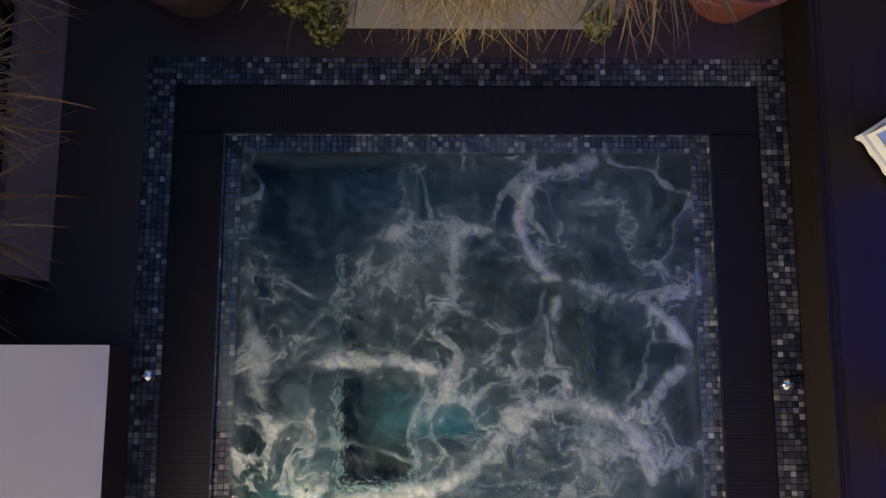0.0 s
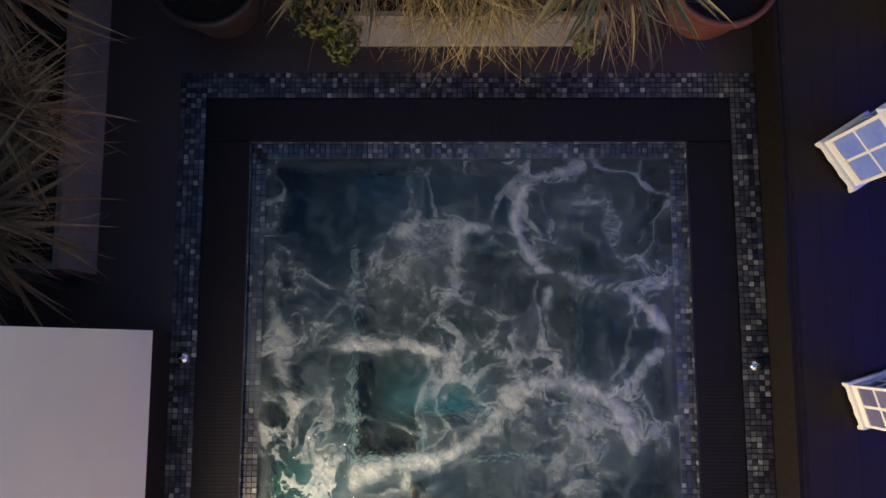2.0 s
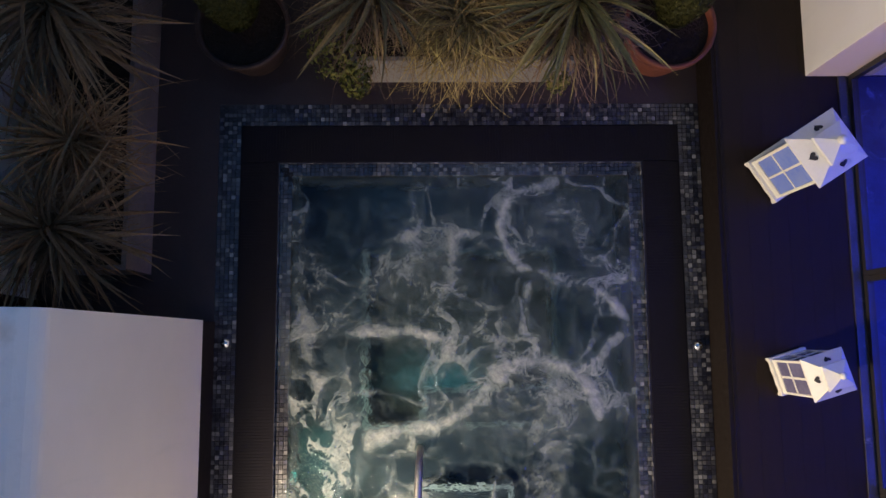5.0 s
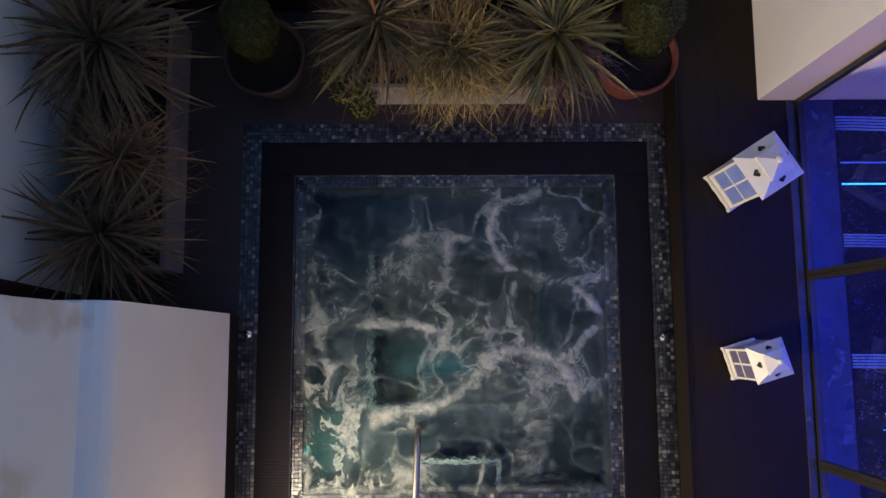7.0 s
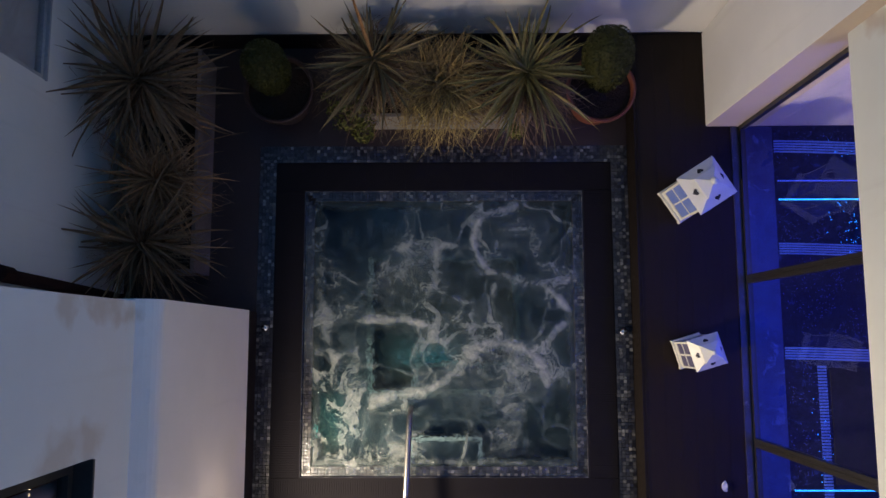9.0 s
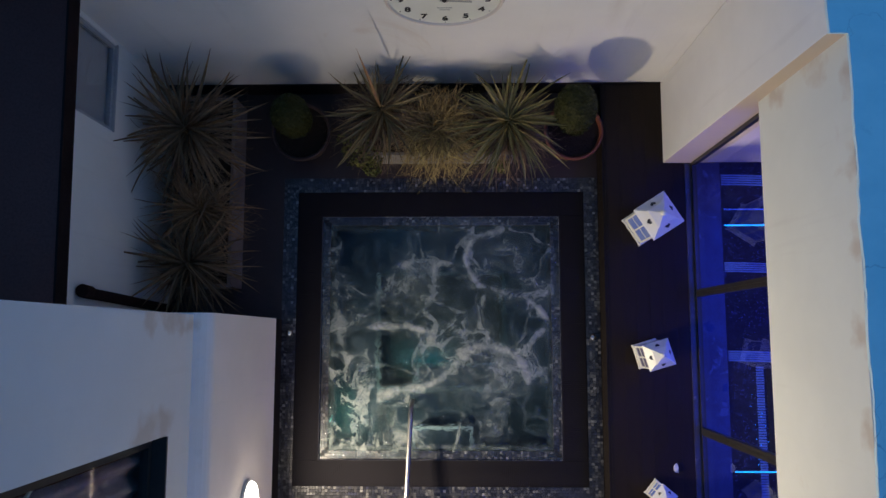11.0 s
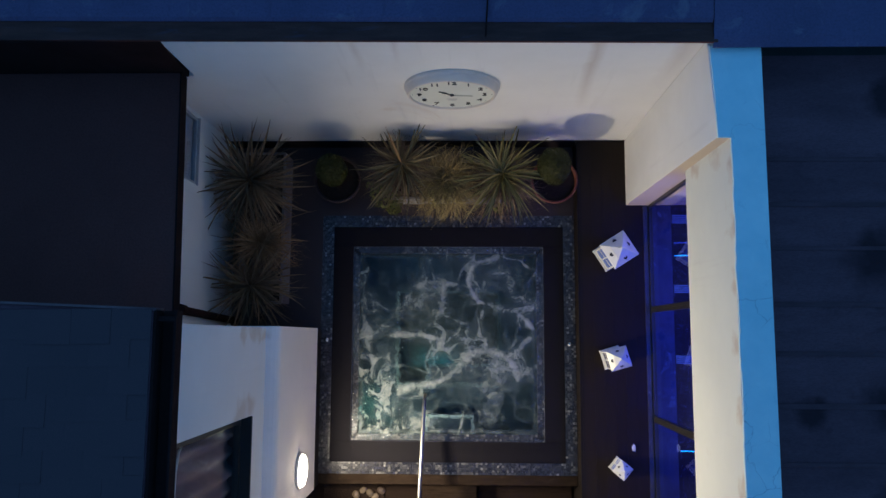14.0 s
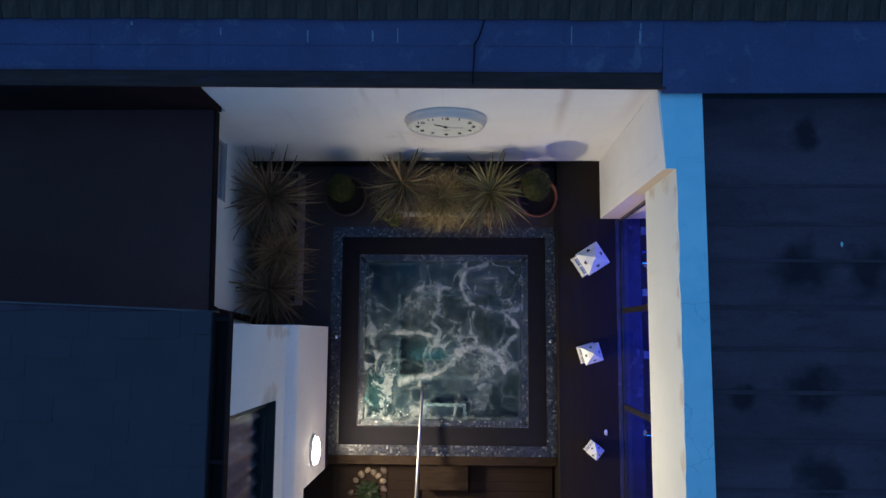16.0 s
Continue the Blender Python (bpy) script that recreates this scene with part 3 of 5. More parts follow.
def sheet(profile, x0, x1, bm=None, thick=0.012, skew=0.0):
    """A folded sheet along x from a (y, z) profile."""
    bm = bm or bmesh.new()
    rows = []
    for x in (x0, x1):
        rows.append([[bm.verts.new((x, y + skew * (2.06 - x), z - d)) for y, z in profile] for d in (0, thick)])
    n = len(profile)
    for i in range(n - 1):
        a, b = rows
        bm.faces.new((a[0][i], b[0][i], b[0][i + 1], a[0][i + 1]))
        bm.faces.new((a[1][i], a[1][i + 1], b[1][i + 1], b[1][i]))
    for i in (0, n - 1):
        bm.faces.new((rows[0][0][i], rows[1][0][i], rows[1][1][i], rows[0][1][i]))
    bmesh.ops.recalc_face_normals(bm, faces=bm.faces)
    return bm


bm = box(-8.0, 2.06, 2.060, 2.27, 3.108, 3.132)
for v in bm.verts:
    if v.co.y < 2.1:
        v.co.y += 0.0095 * (2.06 - v.co.x)
structure("fascia", bm, FASCIA, "dark board under the lead flashing", "fascia")
flash = structure("flashing", sheet([(2.205, 3.140), (2.23, 3.157), (2.415, 3.183), (2.42, 3.192), (2.65, 3.240)], -8.0, 2.026, skew=0.0095), LEAD, "dull lead flashing along the roof edge with drip marks", "flashing")
structure("flashing_east", sheet([(2.03, 3.110), (2.10, 3.140), (2.42, 3.192), (2.65, 3.240)], 2.030, 12.0), LEAD, "wide lead sheet over the roof corner", "flashing")
structure("roof_north", sheet([(2.60, 3.212), (7.5, 4.64)], -8.0, 12.0, skew=0.0095), FASCIA, "boarding under old roof tiles", "roof")
for x in (-4.4, -3.0, -1.95, -1.2, -0.62, -0.36, 0.42, 1.18, 3.3, 5.1):
    part("seam", sheet([(2.24, 3.163), (2.415, 3.187), (2.42, 3.196), (2.64, 3.242)], x - 0.006, x + 0.006, thick=0.006, skew=0.0095 if x < 2.1 else 0.0), LEAD, flash)

for x, y0, y1, w in ((-2.62, 2.60, 2.63, 0.010), (-1.06, 2.46, 2.56, 0.005), (-0.49, 2.47, 2.56, 0.008), (-0.27, 2.46, 2.58, 0.004), (1.24, 2.45, 2.60, 0.005), (1.83, 2.46, 2.57, 0.009), (1.835, 2.58, 2.63, 0.007), (-1.83, 2.52, 2.58, 0.005)):
    part("drip_mark", sheet([(y0 - 0.02, 3.1995 + (y0 - 2.46) * 0.2143), (y1 - 0.02, 3.1995 + (y1 - 2.46) * 0.2143)], x - w, x + w, thick=0.003, skew=0.0095), LEAD_PALE, flash, "pale drip mark")

# verge, gutter and eave of the block's roof
def tilted_verge():
    """A thin strip that runs slightly askew and bends down at its outer end."""
    bm = bmesh.new()
    rows = []
    for x, drop in ((-8.0, 0.0), (-3.0, 0.0), (-1.55, 0.0), (-1.36, 0.006), (-1.27, 0.022), (-1.245, 0.045)):
        y = 0.060 - 0.038 * (x + 1.245)
        rows.append([bm.verts.new((x, y + a, z - drop)) for a, z in ((0.0, 4.74), (0.012, 4.74), (0.012, 4.832), (0.0, 4.832))])
    for a, b in zip(rows, rows[1:]):
        for k in range(4):
            bm.faces.new((a[k], a[(k + 1) % 4], b[(k + 1) % 4], b[k]))
    for e in (rows[0], rows[-1]):
        bm.faces.new(e)
    bmesh.ops.recalc_face_normals(bm, faces=bm.faces)
    return bm



structure("verge", tilted_verge(), SHINGLE_EDGE, "thin grey strip along the shingled roof's edge", "verge")
gutter = thing("gutter", "black box gutter under the edge of the shingled roof", "gutter", kind="structure")
bm = bmesh.new()
ends = [[bm.verts.new((x, y, z)) for x, z in ((-1.243, 4.815), (-1.243, 4.715), (-1.143, 4.715), (-1.143, 4.79), (-1.155, 4.79), (-1.155, 4.727), (-1.231, 4.727), (-1.231, 4.815))] for y in (-9.0, 0.06)]
for k in range(8):
    bm.faces.new((ends[0][k], ends[0][(k + 1) % 8], ends[1][(k + 1) % 8], ends[1][k]))
for e in ends:
    bm.faces.new(e)
bmesh.ops.recalc_face_normals(bm, faces=bm.faces)
part("trough", bm, GUTTER, gutter)
for y in (0.02, -0.85, -1.75):
    part("bracket", box(-1.245, -1.142, y - 0.012, y + 0.012, 4.791, 4.800), GUTTER, gutter)

# dark wall bracket pipe in the corner behind the block
pipe_w = thing("downpipe", "black downpipe leaning in the corner of the white walls", "drainpipe")
part("pipe", tube([(-2.345, 0.165, 1.62), (-2.345, 0.150, 1.2), (-2.345, 0.120, 0.5), (-2.345, 0.100, 0.0)], 0.040, 12), GUTTER, pipe_w, smooth=True)
part("socket", tube([(-2.345, 0.170, 1.56), (-2.345, 0.176, 1.66)], 0.047, 12), GUTTER, pipe_w)

# windows
win = thing("window_1", "small grey window with a closed blind in the west wall", "window", kind="structure")
part("window_frame", blocks((-2.455, -2.412, 1.405, 2.075, 1.24, 1.268), (-2.455, -2.412, 1.405, 2.075, 1.952, 1.98), (-2.455, -2.412, 1.405, 1.433, 1.268, 1.952), (-2.455, -2.412, 2.047, 2.075, 1.268, 1.952)), WINDOW_FRAME, win)
part("window_sill", box(-2.412, -2.388, 1.40, 2.08, 1.226, 1.243, 0.003), WINDOW_FRAME, win)
part("blind", box(-2.475, -2.460, 1.405, 2.075, 1.24, 1.98), FROSTED, win)
part("pane", box(-2.440, -2.432, 1.433, 2.047, 1.268, 1.952), GLASS, win).visible_shadow = False

win = thing("window_2", "dark framed window with drawn patterned curtains", "window", kind="structure")
part("window_frame", blocks((-1.60, -1.55, -2.30, -0.70, 2.302, 2.36), (-1.60, -1.55, -2.30, -0.70, 4.20, 4.248), (-1.60, -1.55, -0.76, -0.702, 2.36, 4.20), (-1.60, -1.55, -2.30, -2.24, 2.36, 4.20)), FRAME_DARK, win)
part("window_sill", box(-1.55, -1.462, -2.30, -0.702, 2.302, 2.322, 0.004), FRAME_DARK, win)
part("pane", box(-1.578, -1.572, -2.24, -0.76, 2.36, 4.20), GLASS, win).visible_shadow = False
bm = bmesh.new()
cols = []
for i in range(120):
    y = -0.80 - 1.44 * i / 119
    x = -1.655 + 0.030 * math.sin(i * 0.50) + 0.012 * math.sin(i * 0.23 + 1)
    cols.append([bm.verts.new((x, y, z)) for z in (2.24, 2.7, 3.4, 4.24)])
for a, b in zip(cols, cols[1:]):
    for k in range(3):
        bm.faces.new((a[k], b[k], b[k + 1], a[k + 1]))
part("curtain", bm, CURTAIN, win, "grey patterned curtain hanging in folds", True)
part("curtain_cord", tube([(-1.612, -0.765, 3.405), (-1.610, -0.815, 3.470), (-1.610, -0.92, 3.505), (-1.612, -1.20, 3.52), (-1.615, -1.6, 3.50)], 0.009, 8), CLOCK_FACE, win, "pale cord looped across the curtain", True)
structure("room_behind_window", blocks((-3.48, -1.60, -4.6, -0.17, 1.93, 1.98)), FASCIA, "dark floor behind the curtained window", "floor")

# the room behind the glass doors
structure("room_floor", box(2.30, 7.0, -4.6, 1.40, -0.10, 0.235), ROOM_DARK, "dark mosaic floor with blue glitter put into its colour", "floor")
structure("room_floor_margin", box(2.295, 2.50, -4.6, 1.375, 0.0, 0.241), ROOM_SLAB, "glossy floor margin with blue reflections put into its colour", "floor")
structure("room_wall_north", box(2.30, 7.0, 1.385, 1.60, 0.0, 2.60), ROOM_WALL, "pale room wall with the lilac light mixed into its paint", "wall")
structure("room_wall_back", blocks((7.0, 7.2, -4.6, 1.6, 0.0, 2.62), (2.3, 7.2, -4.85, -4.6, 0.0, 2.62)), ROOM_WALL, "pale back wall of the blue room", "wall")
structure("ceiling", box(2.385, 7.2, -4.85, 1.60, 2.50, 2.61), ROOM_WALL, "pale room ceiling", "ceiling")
structure("plinth_doors", box(2.19, 2.30, -4.6, 1.378, -0.30, 0.10), PLINTH, "dark footing under the glass doors", "plinth")
mat_rug = surface("dark_navy_mat", (0.02, 0.02, 0.03), None, 6, 0.9)
tagged(part("mat", box(2.82, 4.2, -1.215, -0.40, 0.236, 0.246, 0.003), mat_rug), "plain dark mat on the room floor", "mat")

door = thing("door_1", "wide sliding glass door with slim dark frames", "door", kind="structure")
part("sill", blocks((2.190, 2.235, -4.6, 1.376, 0.10, 0.252), (2.235, 2.30, -4.6, 1.376, 0.10, 0.246)), RUNNER, door, "scuffed grey metal sill")
for y0, y1 in ((0.2355, 1.376), (-0.9205, 0.2335), (-2.08, -0.9225), (-3.24, -2.082)):
    leaf_d = part("door_leaf", blocks((2.246, 2.286, y1 - 0.030, y1, 0.254, 1.945), (2.246, 2.286, y0, y0 + 0.030, 0.254, 1.945), (2.246, 2.286, y0 + 0.03, y1 - 0.03, 0.254, 0.285), (2.246, 2.286, y0 + 0.03, y1 - 0.03, 1.90, 1.945)), FRAME_DARK, door)
    pane = part("pane", box(2.262, 2.270, y0 + 0.03, y1 - 0.03, 0.285, 1.90), GLASS, leaf_d)
    pane.visible_shadow = False
part("head", box(2.24, 2.30, -4.6, 1.376, 1.945, 1.99), FRAME_DARK, door)

# strips of pale tiles, and glowing dots laid out as reflections of unseen lights
for name, x0, x1, y0, y1 in (("tile_strip", 2.51, 4.2, 1.165, 1.265), ("tile_strip", 2.51, 4.2, 0.405, 0.495), ("tile_strip", 2.51, 4.2, -0.355, -0.262), ("tile_strip", 2.735, 2.800, -1.9, -0.365)):
    strip = thing(name, "strip of pale tiles set in the dark floor", "tile strip", pose(0, 0, 0.236), "pale tile strips", "structure")
    rows = 5 if x1 - x0 > 1 else 3
    p = (min(x1 - x0, y1 - y0)) / rows
    cells = []
    for i in range(int((x1 - x0) / p)):
        for j in range(int((y1 - y0) / p)):
            cells.append(((x0 + (i + 0.5) * p, y0 + (j + 0.5) * p + 0.012 * math.sin(3.2 * (x0 + i * p)) * (x1 - x0 > 1), 0.0), (1.18, 0, 0), (0, 0.8, 0), (0, 0, 1)))
    joined("tiles", cells, p * 0.42, 0.004, BAND, strip)
for y, mat, size in ((0.965, GLOW_DIM, 0.0042), (0.825, GLOW_CYAN, 0.0055), (-1.255, GLOW_CYAN, 0.0055)):
    led = thing("reflected_light_strip", "row of glowing blue dots standing in for a floor reflection", "light strip", pose(0, y, 0.236), "blue diode strips")
    part("rail", box(2.52, 4.2, -0.008, 0.008, 0, 0.004), FRAME_DARK, led)
    dots = [((2.53 + 0.0150 * i, 0, 0.004), (1, 0, 0), (0, 1, 0), (0, 0, 1)) for i in range(110)]
    joined("glow_dots", dots, size, 0.004, mat, led)
spark = random.Random(5)
# reflected glints, made as self-glowing specks and pale blue flecks
glints = thing("glitter", "blue glints put on the mosaic floor as glowing and pale specks", "glitter", pose(0, 0, 0.236), kind="stuff")
centres = ((3.02, 1.20, 0.07, 0.05), (3.05, 0.55, 0.06, 0.12), (2.98, 0.70, 0.09, 0.10), (3.02, 0.42, 0.06, 0.06), (2.86, -1.05, 0.07, 0.10), (2.72, -0.95, 0.06, 0.10), (2.95, -1.20, 0.12, 0.04))
specks = []
for k in range(90):
    cx, cy, dx, dy = spark.choice(centres)
    specks.append(((spark.gauss(cx, dx), spark.gauss(cy, dy), 0), (1, 0, 0), (0, 1, 0), (0, 0, 1)))
joined("specks", [q for q in specks if 2.5 < q[0][0] < 3.9], 0.0030, 0.003, GLOW_CYAN, glints)
flecks = [((spark.uniform(2.52, 3.7), spark.uniform(-2.2, 1.34), 0), (1, 0, 0), (0, 1, 0), (0, 0, 1)) for k in range(5200)]
joined("mosaic_chips", [q for q in flecks if noise.noise(Vector((q[0][0] * 6, q[0][1] * 6, 2.0))) > -0.12], 0.0034, 0.002, GLINT_TONE, glints)

# raised side deck with a timber edge
deck = structure("deck", box(1.50, 2.188, -2.75, 2.104, -0.36, 0.215), DARK_TIMBER, "dark raised deck beside the hot tub", "deck")
board = mesh_of(box(-0.0561, 0.0561, -2.42, 2.42, 0, 0.023, 0.0006))
board.materials.append(DECK)
for i in range(6):
    part("plank", board, None, deck, place=pose(1.578 + 0.1125 * i, -0.32, 0.2165))
structure("deck_edge", blocks((1.477, 1.500, -2.75, 2.098, -0.36, 0.232), (1.500, 1.522, -2.75, 2.098, 0.217, 0.2385)), TIMBER, "brown timber edge board of the raised deck", "edge board")


# ---- the hot tub ----
IX0, IX1, IY0, IY1 = -1.022, 1.120, -1.210, 0.946
OX0, OX1, OY0, OY1 = -1.377, 1.475, -1.565, 1.301
LEDGE, LEDGE_Z, WATER_Z = 0.074, -0.0265, -0.0275
tub = thing("hot_tub", "sunken square hot tub edged with glass mosaic and black grating", "hot tub")
GX0, GX1, GY0, GY1 = IX0 - 0.225, IX1 + 0.225, IY0 - 0.225, IY1 + 0.225
for bounds in ((OX0, GX0, OY0, OY1), (GX1, OX1, OY0, OY1), (GX0, GX1, OY0, GY0), (GX0, GX1, GY1, OY1)):
    part("border_bed", box(*bounds, -0.30, -0.004), GROUT, tub)
for bounds in ((GX0, IX0, GY0, GY1), (IX1, GX1, GY0, GY1), (IX0, IX1, GY0, IY0), (IX0, IX1, IY1, GY1)):
    part("gutter_tray", box(*bounds, -0.30, -0.008), GRATE, tub)
part("rim", blocks((IX0 - 0.010, IX0, IY0, IY1, -0.3, -0.002), (IX1, IX1 + 0.010, IY0, IY1, -0.3, -0.002), (IX0 - 0.010, IX1 + 0.010, IY0 - 0.010, IY0, -0.3, -0.002), (IX0 - 0.010, IX1 + 0.010, IY1, IY1 + 0.010, -0.3, -0.002)), GROUT, tub)
L0, L1, M0, M1 = IX0 + LEDGE, IX1 - LEDGE, IY0 + LEDGE, IY1 - LEDGE
for bounds in ((IX0, L0, IY0, IY1), (L1, IX1, IY0, IY1), (L0, L1, IY0, M0), (L0, L1, M1, IY1)):
    part("ledge", box(*bounds, -1.1, LEDGE_Z - 0.004), GROUT, tub)
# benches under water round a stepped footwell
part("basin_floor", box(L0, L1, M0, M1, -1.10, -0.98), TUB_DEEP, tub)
BENCH = -0.46
for bounds, drop in (((L0, -0.53, M0, M1), 0.0), ((-0.53, L1, 0.445, M1), 0.010), ((0.63, L1, M0, 0.445), 0.005), ((-0.53, 0.63, M0, -0.615), 0.008), ((-0.195, 0.63, -0.615, -0.385), 0.012)):
    part("bench", box(*bounds, -0.98, BENCH - drop), TUB_SHELL, tub, "mosaic bench under the water")
part("entry_step", box(-0.215, 0.345, M0, -0.945, BENCH, -0.25), TUB_SHELL, tub, "shallow entry step under the water")
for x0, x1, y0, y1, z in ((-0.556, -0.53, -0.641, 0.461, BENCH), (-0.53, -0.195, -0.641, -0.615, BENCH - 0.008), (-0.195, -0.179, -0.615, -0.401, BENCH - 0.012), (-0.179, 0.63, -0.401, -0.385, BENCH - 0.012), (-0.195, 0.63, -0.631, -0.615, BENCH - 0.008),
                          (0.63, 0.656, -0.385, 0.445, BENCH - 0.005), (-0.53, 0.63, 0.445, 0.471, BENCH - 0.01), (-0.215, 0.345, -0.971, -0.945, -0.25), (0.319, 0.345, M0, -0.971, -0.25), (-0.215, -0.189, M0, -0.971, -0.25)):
    part("nosing", box(x0, x1, y0, y1, z, z + 0.008), STEP_EDGE if z > -0.3 else NOSING if y1 < -0.3 or x1 < -0.5 else NOSING_SHADED, tub)
for x, y, z, turn in ((L0 + 0.006, -0.90, -0.30, 90), (-0.40, 0.440, -0.72, 180), (0.15, -0.379, -0.62, 0)):
    lens = part("lamp_lens", lathe([(0.0, 0.0), (0.03, 0.002), (0.045, -0.006)], 20), TUB_LENS, tub, "round underwater lamp", True)
    lens.matrix_basis = pose(x, y, z, 90 if turn != 90 else 0, 90 if turn == 90 else 0, 0)

# grating slats
slat_x = mesh_of(box(-0.0083, 0.0083, -0.106, 0.106, -0.014, 0.0, 0.0))
slat_x.materials.append(GRATE)
PITCH = 0.0172
count_x = int((GX1 - GX0) / PITCH)
count_y = int((IY1 - IY0) / PITCH)
rest = bmesh.new()
for i in range(count_x):
    x = GX0 + (i + 0.5) * (GX1 - GX0) / count_x
    part("slat", slat_x, None, tub, place=pose(x, (GY0 + IY0) / 2, 0.0))
    box(x - 0.0083, x + 0.0083, IY1 + 0.0065, GY1 - 0.0065, -0.014, 0.0, bm=rest)
for i in range(count_y):
    y = IY0 + (i + 0.5) * (IY1 - IY0) / count_y
    part("slat", slat_x, None, tub, place=pose((GX0 + IX0) / 2, y, 0.0, 0, 0, 90))
    box(IX1 + 0.0115, GX1 - 0.0065, y - 0.0083, y + 0.0083, -0.014, 0.0, bm=rest)
tagged(part("slats", rest, GRATE, tub), kind="stuff")

# mosaic: border, upstand and ledge
N_TILES = 110
PX, PY = (OX1 - OX0) / N_TILES, (OY1 - OY0) / N_TILES
tile = bpy.data.meshes.new("tile")
hh, ht = 0.0118, 0.0103
tile.from_pydata([(a * h, b * h, z) for z, h in ((-0.004, hh), (0.0, ht)) for a, b in ((-1, -1), (1, -1), (1, 1), (-1, 1))], [],
                 [(4, 5, 6, 7)] + [(i, (i + 1) % 4, 4 + (i + 1) % 4, 4 + i) for i in range(4)])
tile.materials.append(MOSAIC)
X, Y, Z = (1, 0, 0), (0, 1, 0), (0, 0, 1)
others = []
wobble = random.Random(3)
for i in range(N_TILES):
    for j in range(N_TILES):
        if 5 <= i < N_TILES - 5 and 5 <= j < N_TILES - 5:
            continue
        x, y = OX0 + (i + 0.5) * PX, OY0 + (j + 0.5) * PY
        if j < 5 and i < 60:
            part("tile", tile, None, tub, place=pose(x, y, wobble.uniform(-0.0006, 0.0006), wobble.uniform(-1.2, 1.2), wobble.uniform(-1.2, 1.2), 0))
        else:
            a, b = wobble.uniform(-0.02, 0.02), wobble.uniform(-0.02, 0.02)
            others.append(((x, y, -0.004), (1, 0, a), (0, 1, b), (-a, -b, 1)))
n_in = 82
for k in range(n_in):
    x = IX0 + (k + 0.5) * (IX1 - IX0) / n_in
    y = IY0 + (k + 0.5) * (IY1 - IY0) / n_in
    for z in (-0.012,):
        others.append(((x, IY1, z), X, Z, (0, -1, 0)))
        others.append(((x, IY0, z), X, Z, (0, 1, 0)))
        others.append(((IX0, y, z), Y, Z, (1, 0, 0)))
        others.append(((IX1, y, z), Y, Z, (-1, 0, 0)))
    for r in range(3):
        d = 0.012 + 0.0255 * r
        if 0.004 + d < (x - IX0) < (IX1 - IX0) - d - 0.004 or r == 0:
            others.append(((x, IY1 - d, LEDGE_Z - 0.004), X, Y, Z))
            others.append(((x, IY0 + d, LEDGE_Z - 0.004), X, Y, Z))
        if 0.03 + d < (y - IY0) < (IY1 - IY0) - d - 0.03:
            others.append(((IX0 + d, y, LEDGE_Z - 0.004), X, Y, Z))
            others.append(((IX1 - d, y, LEDGE_Z - 0.004), X, Y, Z))
joined("tiles", others, 0.0116, 0.004, MOSAIC_REST, tub)

# chrome air controls on the border
for x, y in ((-1.308, -0.105), (1.405, -0.140)):
    knob = thing("air_control", "small round chrome air control knob on the mosaic border", "knob", pose(x, y, 0.0), "air control knobs")
    part("cap", lathe([(0.030, 0.0), (0.030, 0.008), (0.026, 0.013), (0.020, 0.020), (0.010, 0.026), (0.0, 0.027)], 24), CHROME, knob, smooth=True)
    part("slot", box(-0.014, 0.014, -0.003, 0.003, 0.020, 0.029, 0.001), STEEL, knob, place=pose(0, 0, 0, 0, 0, 25))

# water: waves and the spread of foam
G = 640
gx, gy = np.meshgrid(np.linspace(IX0 + 0.003, IX1 - 0.003, G), np.linspace(IY0 + 0.003, IY1 - 0.003, G), indexing="ij")


def lattice(seed, x, y):
    """Smooth value noise between -1 and 1."""
    table = np.random.default_rng(seed).uniform(-1, 1, (64, 64))
    xi, yi = np.floor(x).astype(int), np.floor(y).astype(int)
    u, v = x - xi, y - yi
    u, v = u * u * (3 - 2 * u), v * v * (3 - 2 * v)
    a, b = table[xi % 64, yi % 64], table[(xi + 1) % 64, yi % 64]
    c, d = table[xi % 64, (yi + 1) % 64], table[(xi + 1) % 64, (yi + 1) % 64]
    return (a * (1 - u) + b * u) * (1 - v) + (c * (1 - u) + d * u) * v


def cloud(seed, scale, x, y, octaves=5, fall=0.55):
    total, weight, size = 0, 0, 1.0
    for k in range(octaves):
        total = total + size * lattice(seed + 17 * k, x * scale * 2 ** k + 5.3 * k, y * scale * 2 ** k + 9.1 * k)
        weight += size
        size *= fall
    return total / weight


def stirred(x, y, seed, scale, step, steps):
    """Places carried along by swirling currents."""
    e = 0.004
    for k in range(steps):
        u = (cloud(seed, scale, x, y + e, 2) - cloud(seed, scale, x, y - e, 2)) / (2 * e * scale)
        v = (cloud(seed, scale, x - e, y, 2) - cloud(seed, scale, x + e, y, 2)) / (2 * e * scale)
        x, y = x + step * u, y + step * v
    return x, y


wx, wy = stirred(gx, gy, 51, 11.0, 0.0008, 4)
wx, wy = stirred(wx, wy, 50, 2.6, 0.0055, 5)
fx, fy = stirred(wx, wy, 52, 6.0, 0.0045, 6)
frayed_x = wx + 0.050 * cloud(61, 3.5, gx, gy, 6, 0.60)
frayed_y = wy + 0.050 * cloud(62, 3.5, gx, gy, 6, 0.60)

